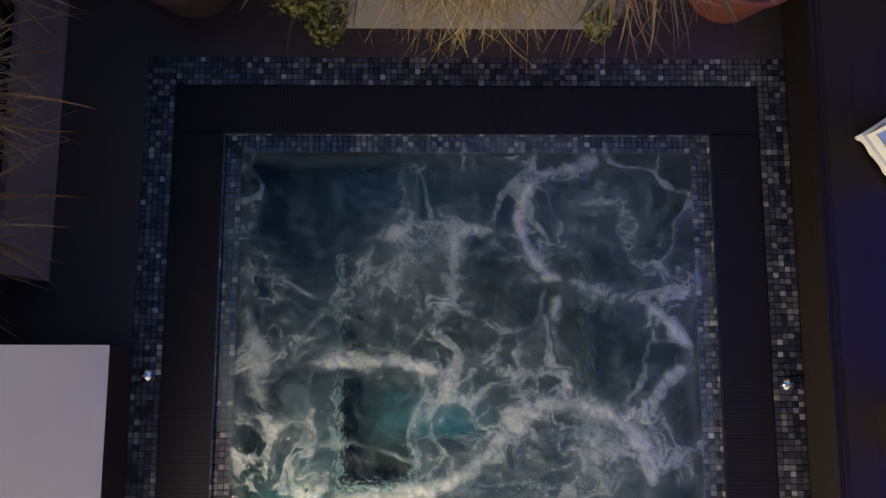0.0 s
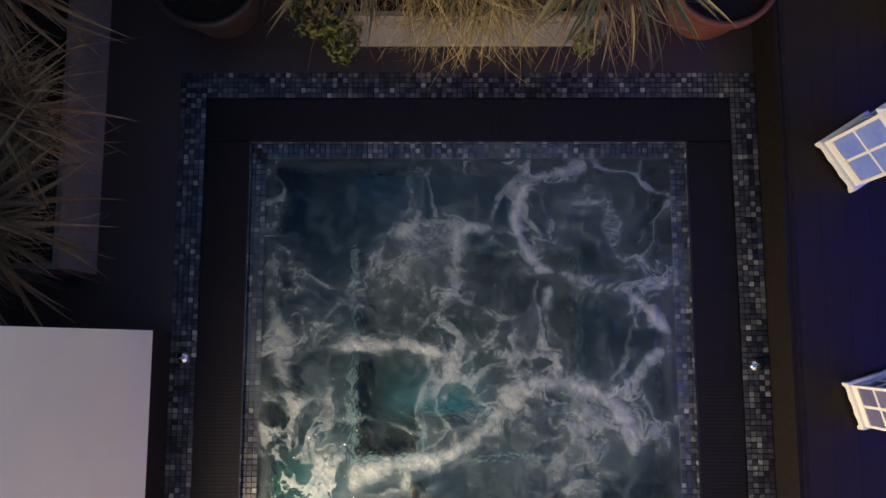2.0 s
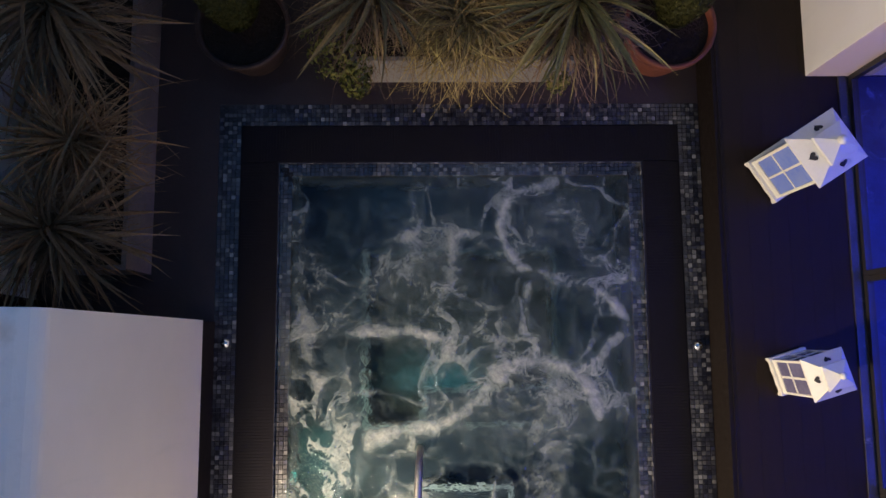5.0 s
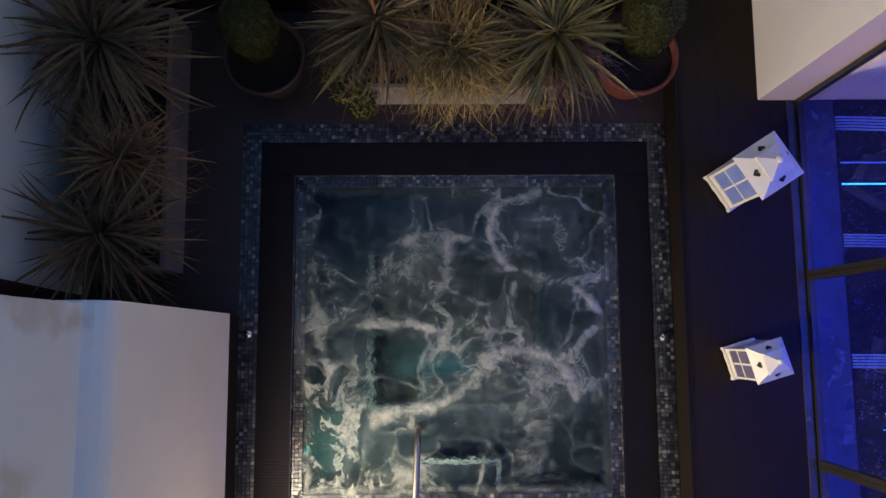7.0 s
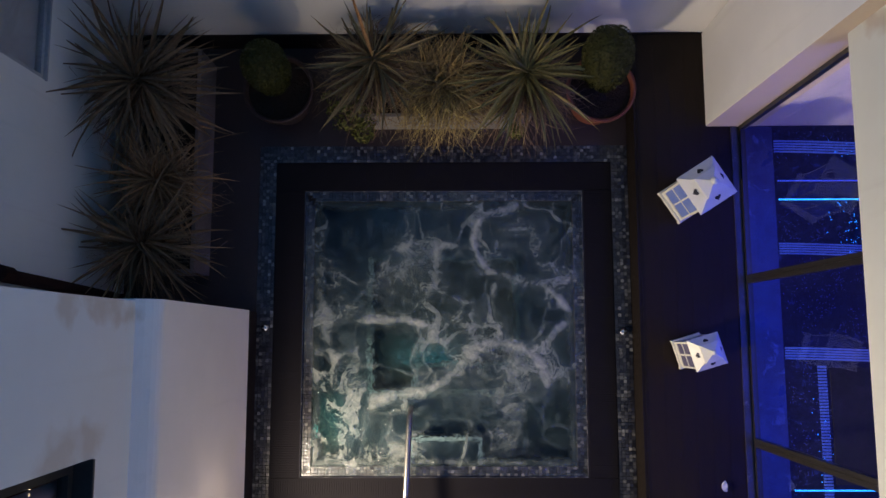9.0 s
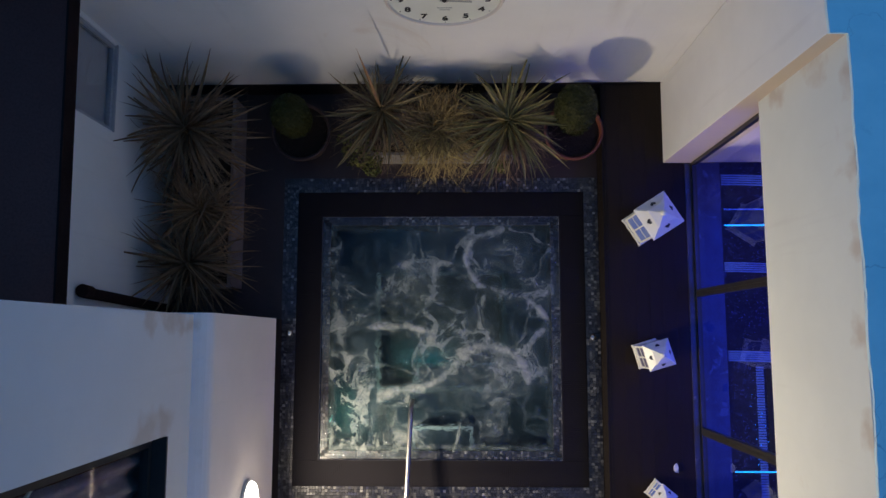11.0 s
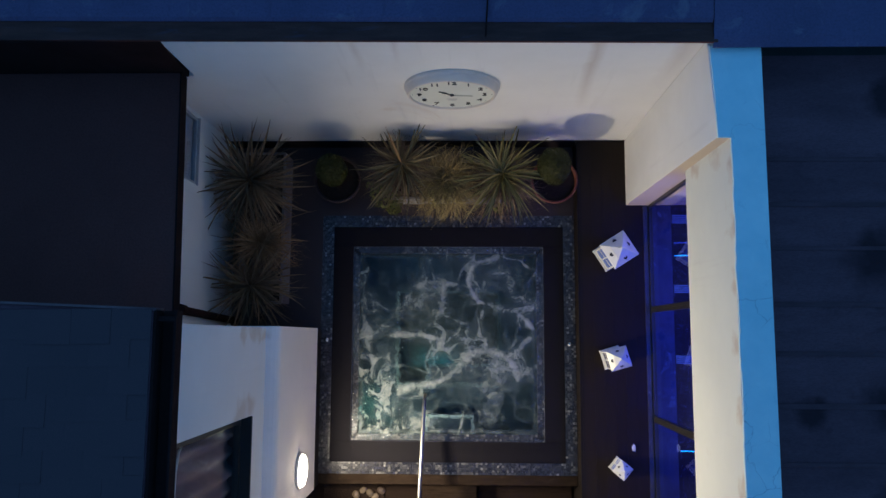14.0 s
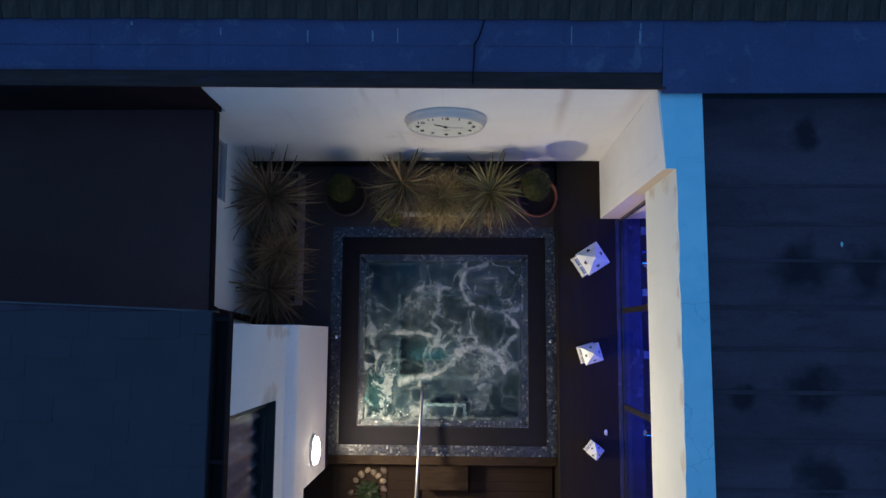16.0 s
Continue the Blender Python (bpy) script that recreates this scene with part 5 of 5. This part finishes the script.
def lantern(side, eave, top, place, label, overhang=1.16, glazing=LANTERN_PANE):
    """A square house-shaped lantern: scalloped base, posts, crossed windows, a hipped roof with hearts, a small cap and a knob."""
    ob = thing("lantern", label, "lantern", place, "white lanterns on the deck")
    h = side / 2
    b = h * 1.12
    # base with a scalloped skirt
    bm = bmesh.new()
    box(-b, b, -b, b, 0.030, 0.048, 0.003, bm)
    part("base", bm, LANTERN_WHITE, ob)
    for turn in range(4):
        bm = bmesh.new()
        n = 18
        top_row, low_row, back_top, back_low = [], [], [], []
        for k in range(n + 1):
            x = -b + 2 * b * k / n
            u = abs(2 * k / n - 1)
            drop = 0.0 if u > 0.80 else 0.012 + 0.008 * abs(math.sin(math.pi * 3 * (x + b) / (2 * b)))
            for row, y, z in ((top_row, -b, 0.032), (low_row, -b, drop), (back_top, -b + 0.010, 0.032), (back_low, -b + 0.010, drop)):
                row.append(bm.verts.new((x, y, z)))
        for k in range(n):
            bm.faces.new((top_row[k], low_row[k], low_row[k + 1], top_row[k + 1]))
            bm.faces.new((back_top[k], back_top[k + 1], back_low[k + 1], back_low[k]))
            bm.faces.new((low_row[k], back_low[k], back_low[k + 1], low_row[k + 1]))
        part("skirt", bm, LANTERN_WHITE, ob, place=pose(0, 0, 0, 0, 0, 90 * turn))
    post = h * 0.13
    for sx in (-1, 1):
        for sy in (-1, 1):
            x, y = sx * (h - post / 2), sy * (h - post / 2)
            part("post", box(x - post / 2, x + post / 2, y - post / 2, y + post / 2, 0.048, eave, 0.0015), LANTERN_WHITE, ob)
    for turn in range(4):
        pl = pose(0, 0, 0, 0, 0, 90 * turn)
        w = h - post
        side_frame = part("window", blocks((-w, w, -h + 0.002, -h + 0.014, 0.048, 0.048 + 0.10 * eave), (-w, w, -h + 0.002, -h + 0.014, eave - 0.10 * eave, eave),
                                           (-0.006, 0.006, -h + 0.003, -h + 0.012, 0.048 + 0.10 * eave, eave - 0.10 * eave), (-w, -0.006, -h + 0.003, -h + 0.012, 0.53 * eave - 0.006, 0.53 * eave + 0.006),
                                           (0.006, w, -h + 0.003, -h + 0.012, 0.53 * eave - 0.006, 0.53 * eave + 0.006)), LANTERN_WHITE, ob, place=pl)
        pane = part("pane", box(-w, w, -h + 0.006, -h + 0.009, 0.05 + 0.10 * eave, eave - 0.10 * eave), glazing, side_frame, "pane with its reflection put into the colour")
    # roof
    e = h * overhang
    r_top = h * 0.50
    rise = (top - eave) * 0.52
    part("eave", box(-e, e, -e, e, eave, eave + 0.012, 0.003), LANTERN_WHITE, ob)
    for turn in range(4):
        bm = bmesh.new()
        z0, z1 = eave + 0.012, eave + rise
        v = [bm.verts.new(p) for p in ((-e, -e, z0), (e, -e, z0), (r_top, -r_top, z1), (-r_top, -r_top, z1), (-e + 0.01, -e + 0.012, z0), (e - 0.01, -e + 0.012, z0), (r_top, -r_top + 0.012, z1 - 0.006), (-r_top, -r_top + 0.012, z1 - 0.006))]
        for f in ((0, 1, 2, 3), (7, 6, 5, 4), (3, 2, 6, 7)):
            bm.faces.new([v[i] for i in f])
        slope = part("roof_panel", bm, LANTERN_WHITE, ob, place=pose(0, 0, 0, 0, 0, 90 * turn))
        ang = math.degrees(math.atan2(z1 - z0, e - r_top))
        # dark plate on the closed panel, for the shade inside a heart cut-out
        part("heart_plate", heart(h * 0.20), DARK_PLATE, slope, "dark heart plate standing in for a shaded opening", place=pose(0, -(e + r_top) / 2 - 0.0015, (z0 + z1) / 2 + 0.001, ang, 0, 0))
    c = r_top * 1.34
    bm = bmesh.new()
    z0, z1 = eave + rise, top - (top - eave) * 0.14
    base = [bm.verts.new((sx * c, sy * c, z0)) for sx, sy in ((-1, -1), (1, -1), (1, 1), (-1, 1))]
    ring = [bm.verts.new((sx * c, sy * c, z0 + 0.014)) for sx, sy in ((-1, -1), (1, -1), (1, 1), (-1, 1))]
    peak = [bm.verts.new((sx * c * 0.14, sy * c * 0.14, z1)) for sx, sy in ((-1, -1), (1, -1), (1, 1), (-1, 1))]
    bm.faces.new(peak)
    bm.faces.new(base[::-1])
    for k in range(4):
        bm.faces.new((base[k], base[(k + 1) % 4], ring[(k + 1) % 4], ring[k]))
        bm.faces.new((ring[k], ring[(k + 1) % 4], peak[(k + 1) % 4], peak[k]))
    part("cap", bm, LANTERN_WHITE, ob)
    r = h * 0.20
    part("knob", lathe([(r * 0.5, z1 - 0.012), (r * 0.5, z1), (r, z1 + r * 0.5), (r * 0.95, z1 + r), (r * 0.5, z1 + r * 1.5), (0, z1 + r * 1.6)], 16), LANTERN_WHITE, ob, smooth=True)
    return ob


lantern(0.242, 0.505, 0.672, pose(1.815, 0.828, 0.2405, 0, 0, -57.4 + 90), "large white house-shaped lantern with crossed windows and heart openings", 1.21)
lantern(0.187, 0.385, 0.545, pose(1.812, -0.278, 0.2405, 0, 0, -73.5 + 90), "medium white house-shaped lantern with heart openings in its roof", glazing=LANTERN_PANE_GREY)
lantern(0.133, 0.240, 0.345, pose(1.857, -1.412, 0.2405, 0, 0, -39.5 + 90), "small white house-shaped lantern standing on the deck")
bm = bmesh.new()
bmesh.ops.create_icosphere(bm, subdivisions=2, radius=0.028)
for v in bm.verts:
    v.co = Vector((v.co.x * 0.8, v.co.y * 1.3, max(0, v.co.z * 0.4 + 0.006))) * (1 + 0.4 * noise.noise(v.co * 60))
tagged(part("paper_scrap", bm, LANTERN_WHITE, None, "", False, pose(2.03, -1.225, 0.2405)), "crumpled pale scrap lying on the deck", "scrap")


# ---- plants ----
def strap(length, width, droop, seed, fold=0.25, segments=7, sway=0.16):
    """A long arching leaf along +x from its foot, folded along its middle, tapering to a point."""
    r = random.Random(seed)
    bm = bmesh.new()
    rows = []
    sway = r.uniform(-sway, sway)
    for k in range(segments + 1):
        t = k / segments
        w = width * (0.55 + 1.2 * t) if t < 0.35 else width * (1 - ((t - 0.35) / 0.65) ** 1.7)
        x = length * (t - 0.10 * droop * t * t)
        z = -length * droop * t ** 2.2
        y = length * sway * t * t
        w = max(w, 0.0006)
        rows.append([bm.verts.new((x, y - w / 2, z + w * fold)), bm.verts.new((x, y, z)), bm.verts.new((x, y + w / 2, z + w * fold))])
    for a, b in zip(rows, rows[1:]):
        for k in range(2):
            bm.faces.new((a[k], b[k], b[k + 1], a[k + 1]))
    return mesh_of(bm, "leaf")


LEAF_SETS = {}


def cordyline(place, foot, crown_z, spread, count, material, label, seed, width=0.026, up=70):
    """A spiky palm-like shrub: a short trunk and strap leaves all round, the young ones upright, the old ones hanging."""
    r = random.Random(seed)
    ob = thing("cordyline", label, "plant", place, "spiky cordylines")
    z = crown_z
    part("trunk", tube([(0, 0, foot), (0.008, 0.004, (foot + z) / 2), (0, 0, z)], [0.030, 0.026, 0.022], 10), BARK, ob, smooth=True)
    if material.name not in LEAF_SETS:
        LEAF_SETS[material.name] = []
        for k in range(8):
            limp = 1.7 if material in (LEAF_DRY, LEAF_RED) else 1.0
            m = strap(1.0, 0.062, limp * (0.10, 0.18, 0.28, 0.38, 0.15, 0.5, 0.22, 0.32)[k], k + 31, sway=0.42 if limp > 1 else 0.30)
            m.materials.append(material)
            LEAF_SETS[material.name].append(m)
    for k in range(count):
        t = k / (count - 1)
        rise = up * (1 - t) ** 1.05 - 40 * t + r.uniform(-14, 14)
        turn = 137.5 * k + r.uniform(-14, 14)
        size = spread * (0.62 + 0.38 * math.sin(math.pi * (0.18 + 0.74 * t))) * r.uniform(0.55, 1.18)
        leaf = part("leaf", LEAF_SETS[material.name][r.randrange(8)], None, ob)
        leaf.matrix_basis = Matrix.Translation((r.gauss(0, 0.014), r.gauss(0, 0.014), z - 0.13 * t + r.uniform(-0.03, 0.03))) @ Euler((radians(r.uniform(-40, 40)), radians(-rise), radians(turn)), "XYZ").to_matrix().to_4x4() @ Matrix.Diagonal((size, size * 0.75 * width / 0.026, size, 1))
    return ob


# trough along the west wall
trough = thing("planter_trough", "long grey metal trough along the white wall", "planter", pose(0, 0, 0.0))
for bounds in ((-2.20, -1.745, 0.29, 0.310), (-2.20, -1.745, 1.93, 1.950), (-1.765, -1.745, 0.310, 1.93), (-2.20, -2.18, 0.310, 1.93)):
    part("side_panel", box(*bounds, 0.001, 0.37), TROUGH_DARK, trough)
part("lip", blocks((-2.205, -1.735, 0.282, 0.302, 0.37, 0.380), (-1.757, -1.735, 0.302, 1.94, 0.37, 0.380), (-2.205, -2.185, 0.302, 1.94, 0.37, 0.380)), TROUGH_DARK, trough, "folded metal lip")
part("soil", box(-2.18, -1.765, 0.31, 1.93, 0.02, 0.335), SOIL, trough)
cordyline(pose(-1.97, 1.53, 0), 0.33, 0.88, 0.62, 190, LEAF_DRY, "large olive cordyline with drooping strap leaves in a trough", 1, 0.025)
cordyline(pose(-1.92, 0.90, 0), 0.33, 0.66, 0.50, 150, LEAF_RED, "russet cordyline with thin arching leaves in a trough", 2, 0.018)
RUSSET = bpy.context.scene.objects["cordyline.001"]
cordyline(pose(-1.975, 0.46, 0), 0.33, 0.70, 0.54, 150, LEAF_DRY, "dry olive spiky cordyline in a trough", 3, 0.026)

# trough along the north wall
trough = thing("planter_trough", "pale weathered metal trough under the clock wall", "planter", pose(0, 0, 0.0))
for bounds in ((-0.56, 0.70, 1.435, 1.455), (-0.56, 0.70, 1.84, 1.86), (-0.56, -0.54, 1.455, 1.84), (0.68, 0.70, 1.455, 1.84)):
    part("side_panel", box(*bounds, 0.001, 0.36), TROUGH_PALE, trough)
part("lip", blocks((-0.568, 0.708, 1.427, 1.447, 0.36, 0.369), (-0.568, -0.548, 1.447, 1.868, 0.36, 0.369), (0.688, 0.708, 1.447, 1.868, 0.36, 0.369)), TROUGH_PALE, trough, "folded metal lip")
part("soil", box(-0.54, 0.68, 1.455, 1.84, 0.02, 0.33), SOIL, trough)
tall_one = cordyline(pose(-0.43, 1.735, 0), 0.33, 0.70, 0.54, 96, LEAF_OLIVE, "spiky olive cordyline with yellowing tips in a pale trough", 4, 0.027)
# one long dry leaf standing high above the crown
spear = strap(1.07, 0.024, 0.0, 9, 0.30, 9, 0.02)
spear.materials.append(LEAF_RED)
spear_leaf = part("dry_leaf", spear, None, tall_one, "long reddish dry leaf standing upright")
spear_leaf.matrix_basis = Matrix.Translation((0, 0, 0.70)) @ Vector((-0.06, 0.10, 1.06)).to_track_quat("X", "Z").to_matrix().to_4x4()
cordyline(pose(0.625, 1.625, 0), 0.33, 0.72, 0.545, 180, LEAF_GREEN, "grey-green spiky cordyline in a pale trough", 5, 0.025)


def blade(bm, r, reach, foot, a, tall=0.50):
    """A thin arching grass blade that hangs at its tip."""
    south = 0.5 - 0.5 * math.sin(a)
    length = reach * r.uniform(0.45, 1.12) * (0.72 + 0.40 * south)
    lift = r.uniform(0.12, 0.62) + 0.30 * (1 - south)
    rows, w, bend = [], r.uniform(0.0022, 0.0056), r.gauss(0, 0.55)
    upright = tall * r.random() ** 1.3 * (1.0 - 0.65 * south)
    for i in range(8):
        t = i / 7
        d = a + bend * t * t
        p = foot + Vector((0, 0, upright * (2.0 * t - 1.2 * t * t))) + Vector((math.cos(d) * length * t, math.sin(d) * length * t, lift * (1.9 * t - 2.0 * t * t) * length * 1.8 + 0.10 * t))
        s = Vector((-math.sin(d), math.cos(d), 0.3)) * w * (1 - 0.85 * t)
        rows.append((bm.verts.new(p - s), bm.verts.new(p + s)))
    for x, y in zip(rows, rows[1:]):
        bm.faces.new((x[0], y[0], y[1], x[1]))


def sedge(place, count, reach, label, seed):
    """A clump of golden blades: single ones on top, and a joined thicket below."""
    r = random.Random(seed)
    ob = thing("golden_sedge", label, "grass", place)
    bm = bmesh.new()
    for k in range(260):
        blade(bm, r, reach * 0.85, Vector((r.gauss(0, 0.10), r.gauss(0.03, 0.04), 0)), r.gauss(math.pi / 2, 0.8), 0.32)
    for k in range(count):
        blade(bm, r, reach, Vector((r.gauss(0, 0.075), r.gauss(0, 0.05), 0)), r.gauss(-math.pi / 2, 1.45) if k % 3 else r.uniform(0, math.tau))
    tagged(part("thicket", bm, LEAF_GOLD, ob), kind="stuff")
    for k in range(190):
        bm = bmesh.new()
        blade(bm, r, reach * 1.05, Vector((r.gauss(0, 0.075), r.gauss(-0.02, 0.04), 0.02)), r.gauss(-math.pi / 2, 0.85), 0.2)
        part("blade", bm, LEAF_BLADE, ob)
    return ob


r = random.Random(44)
bm = bmesh.new()
for k in range(520):
    blade(bm, r, 0.40, Vector((r.gauss(0, 0.06), r.gauss(0, 0.06), 0.42)), r.uniform(0, math.tau), 0.25)
tagged(part("thicket", bm, LEAF_RUST, RUSSET), kind="stuff")
for host, height, reach, count, tall in (("cordyline", 0.62, 0.50, 420, 0.30), ("cordyline.002", 0.46, 0.42, 320, 0.30), ("cordyline.003", 0.40, 0.46, 560, 0.24), ("cordyline.004", 0.42, 0.46, 560, 0.24)):
    bm = bmesh.new()
    for k in range(count):
        blade(bm, r, reach, Vector((r.gauss(0, 0.03), r.gauss(0, 0.03), height)), r.uniform(0, math.tau), tall)
    tagged(part("old_leaves", bm, LEAF_OLD, bpy.context.scene.objects[host], "withered brown leaves hanging under the crown"), kind="stuff")
sedge(pose(0.05, 1.64, 0.34), 980, 0.42, "golden sedge hanging over the front of the pale trough", 6)


def leaves_on(centre, radii, count, size, seed, taper=0.0, rough=0.18):
    """Small pointed leaves thrown over a lumpy body; returns a bmesh."""
    r = random.Random(seed)
    bm = bmesh.new()
    for k in range(count):
        n = Vector((r.gauss(0, 1), r.gauss(0, 1), r.gauss(0, 1))).normalized()
        lump = 1 + rough * noise.noise(n * 2.6 + Vector((seed, 0, 0))) - 0.10 * r.random() ** 2
        girth = 1 + taper * (n.z - 0.25)
        p = Vector(centre) + Vector((n.x * radii[0] * girth, n.y * radii[1] * girth, n.z * radii[2])) * lump
        tilt = (n + 0.7 * Vector((r.uniform(-1, 1), r.uniform(-1, 1), r.uniform(-1, 1)))).normalized()
        u = tilt.orthogonal().normalized()
        u = (Matrix.Rotation(r.uniform(0, math.tau), 3, tilt) @ u)
        v = tilt.cross(u)
        s = size * r.uniform(0.6, 1.3)
        q = [bm.verts.new(p + c) for c in (-u * s, -v * s * 0.5 + tilt * s * 0.12, u * s, v * s * 0.5 + tilt * s * 0.12)]
        bm.faces.new(q)
    return bm


def core(centre, radii, seed, shrink=0.90, taper=0.0):
    bm = bmesh.new()
    bmesh.ops.create_icosphere(bm, subdivisions=3, radius=1)
    for v in bm.verts:
        n = v.co.normalized()
        lump = shrink * (1 + 0.08 * noise.noise(n * 2.6 + Vector((seed, 0, 0))))
        girth = 1 + taper * (n.z - 0.25)
        v.co = Vector(centre) + Vector((n.x * radii[0] * girth, n.y * radii[1] * girth, n.z * radii[2])) * lump
    return bm


def potted_topiary(place, pot_r, pot_h, material, lean, tall, wide, label, seed, tip=0.0):
    ob = thing("potted_topiary", label, "potted plant", place, "clipped shrubs in clay pots")
    part("pot", lathe([(0.0, 0.001), (pot_r * 0.66, 0.001), (pot_r * 0.70, 0.01), (pot_r * 0.94, pot_h - 0.055), (pot_r * 0.95, pot_h - 0.050), (pot_r, pot_h - 0.045), (pot_r * 1.01, pot_h - 0.012), (pot_r, pot_h), (pot_r * 0.93, pot_h), (pot_r * 0.90, pot_h - 0.012), (pot_r * 0.88, pot_h - 0.06)], 48), material, ob, smooth=True)
    part("soil", lathe([(pot_r * 0.885, pot_h - 0.05), (0.0, pot_h - 0.04)], 32), SOIL, ob)
    part("stem", tube([(0, 0, pot_h - 0.05), (lean[0] * 0.3, lean[1] * 0.3, pot_h + 0.08)], 0.014, 8), BARK, ob)
    centre = (lean[0], lean[1], pot_h + tall * 0.48)
    slant = Matrix.Shear("XY", 4, (tip, 0.0)) if tip else Matrix.Identity(4)
    slant = Matrix.Translation((0, 0, pot_h)) @ slant @ Matrix.Translation((0, 0, -pot_h))
    crown = part("crown", leaves_on(centre, (wide, wide, tall / 2), 6500, 0.010, seed, 0.22, rough=0.08), LEAF_BOX, ob, "dense clipped green foliage")
    inner = part("inner_foliage", core(centre, (wide, wide, tall / 2), seed, 0.95, 0.22), LEAF_BOX, crown)
    crown.data.transform(slant)
    inner.data.transform(slant)
    tagged(crown, kind="stuff")
    return ob


potted_topiary(pose(1.215, 1.640, 0), 0.255, 0.36, TERRACOTTA, (-0.010, 0.03), 0.88, 0.178, "clipped green shrub in an orange terracotta pot", 11, -0.10)
potted_topiary(pose(-1.170, 1.655, 0), 0.262, 0.34, DARK_POT, (0.0, 0.01), 0.70, 0.165, "clipped dark shrub in a dark glazed clay pot", 12, 0.02)


def shrub(place, radii, count, label, seed):
    ob = thing("trailing_shrub", label, "plant", place, "small trailing shrubs")
    r = random.Random(seed)
    bm = leaves_on((0, 0, 0), radii, count, 0.017, seed, rough=0.5)
    tagged(part("foliage", bm, LEAF_SHRUB, ob), kind="stuff")
    for k in range(7):
        a = r.uniform(0, math.tau)
        part("twig", tube([(0, 0, -radii[2] * 0.7), (math.cos(a) * radii[0] * 0.5, math.sin(a) * radii[1] * 0.5, 0), (math.cos(a) * radii[0] * 0.95, math.sin(a) * radii[1] * 0.95, -radii[2] * 0.2)], 0.004, 5), BARK, ob)
    return ob


shrub(pose(-0.60, 1.52, 0.36), (0.20, 0.17, 0.12), 900, "trailing small-leaved shrub spilling over the trough's corner", 21)
shrub(pose(-0.55, 1.38, 0.22), (0.085, 0.10, 0.14), 420, "small-leaved shrub hanging down the trough's front", 22)
shrub(pose(0.60, 1.36, 0.22), (0.06, 0.05, 0.10), 240, "sprig of small leaves hanging at the trough's end", 23)


# fern in the pebble bed
fern = thing("fern", "bright green fern growing among pebbles", "plant", pose(-0.90, -2.06, -0.331))
r = random.Random(30)
for k in range(26):
    bm = bmesh.new()
    length = r.uniform(0.10, 0.19)
    for i in range(1, 15):
        t = i / 15
        x, z = length * t, 0.16 * (1.6 * t - 1.5 * t * t) + 0.03
        w = 0.045 * math.sin(math.pi * (0.15 + 0.85 * t)) + 0.006
        for s in (-1, 1):
            a, b, c = bm.verts.new((x - 0.008, 0, z)), bm.verts.new((x + 0.006, 0, z)), bm.verts.new((x + 0.016, s * w, z - 0.010))
            bm.faces.new((a, b, c))
    part("frond", bm, FERN, fern, place=pose(0, 0, 0, 0, r.uniform(-25, 15), 137.5 * k))


# ---- roof coverings ----
roof = bpy.data.objects["roof_block"]
flat = mesh_of(box(-0.0959, 0.0959, -0.064, 0.078, 0, 0.004, 0.0))
flat.materials.append(SHINGLE)
thick = mesh_of(box(-0.0955, 0.0955, -0.088, 0.078, 0, 0.0055, 0.0))
thick.materials.append(SHINGLE)
r = random.Random(40)
for row in range(14):
    for col in range(14):
        x = -1.345 - 0.192 * col - (0.096 if row % 2 else 0)
        y = -0.015 - 0.128 * row
        lift = r.random() < 0.30
        part("shingle", thick if lift else flat, None, roof, place=pose(x, y + r.uniform(-0.003, 0.003), 4.826, -0.95 if lift else -0.62, 0, r.uniform(-0.3, 0.3)))
    if row % 2:
        part("shingle", flat, None, roof, place=pose(-1.345, -0.015 - 0.128 * row, 4.8235, -0.8, 0, 0))
roof = bpy.data.objects["roof_north"]
tile_n = mesh_of(box(-0.1303, 0.1303, -0.19, 0.19, 0, 0.016, 0.0))
tile_n.materials.append(OLD_TILE)
for row in range(3):
    for col in range(46):
        x = -5.2 + 0.262 * col + (0.131 if row % 2 else 0) + r.uniform(-0.004, 0.004)
        y = 2.815 + 0.27 * row + 0.0095 * (2.06 - x)
        part("roof_tile", tile_n, None, roof, place=pose(x, y + r.uniform(-0.008, 0.008), 3.293 + 0.0795 * row + r.uniform(-0.003, 0.003), 14.0, 0, r.uniform(-0.6, 0.6)))

# felt laps on the east roof, and a pale chip lying there
roof = bpy.data.objects["roof_east"]
for y, w in ((1.26, 0.03), (0.92, 0.035), (0.595, 0.03), (0.185, 0.035), (-0.172, 0.03), (-0.543, 0.04), (-0.95, 0.03), (-1.36, 0.03)):
    part("lap", box(2.40, 13.9, y - w / 2, y + w / 2, 2.858, 2.866, 0.002), DAMP_FELT, roof)
bm = bmesh.new()
bmesh.ops.create_icosphere(bm, subdivisions=1, radius=0.022)
for v in bm.verts:
    v.co = Vector((v.co.x * 0.6, v.co.y * 1.2, v.co.z * 0.5 + 0.01))
tagged(part("chip", bm, LANTERN_WHITE, None, "", False, pose(3.62, 0.741, 2.861)), "small pale chip lying on the roof felt", "debris")
# cable over the flashing
cable = thing("cable", "thin black cable running over the lead flashing", "cable")
part("wire", tube([(0.50, 2.76, 3.285), (0.49, 2.66, 3.258), (0.44, 2.50, 3.222), (0.40, 2.44, 3.205), (0.395, 2.30, 3.181), (0.39, 2.225, 3.170), (0.385, 2.10, 3.155)], 0.006, 6), GUTTER, cable)
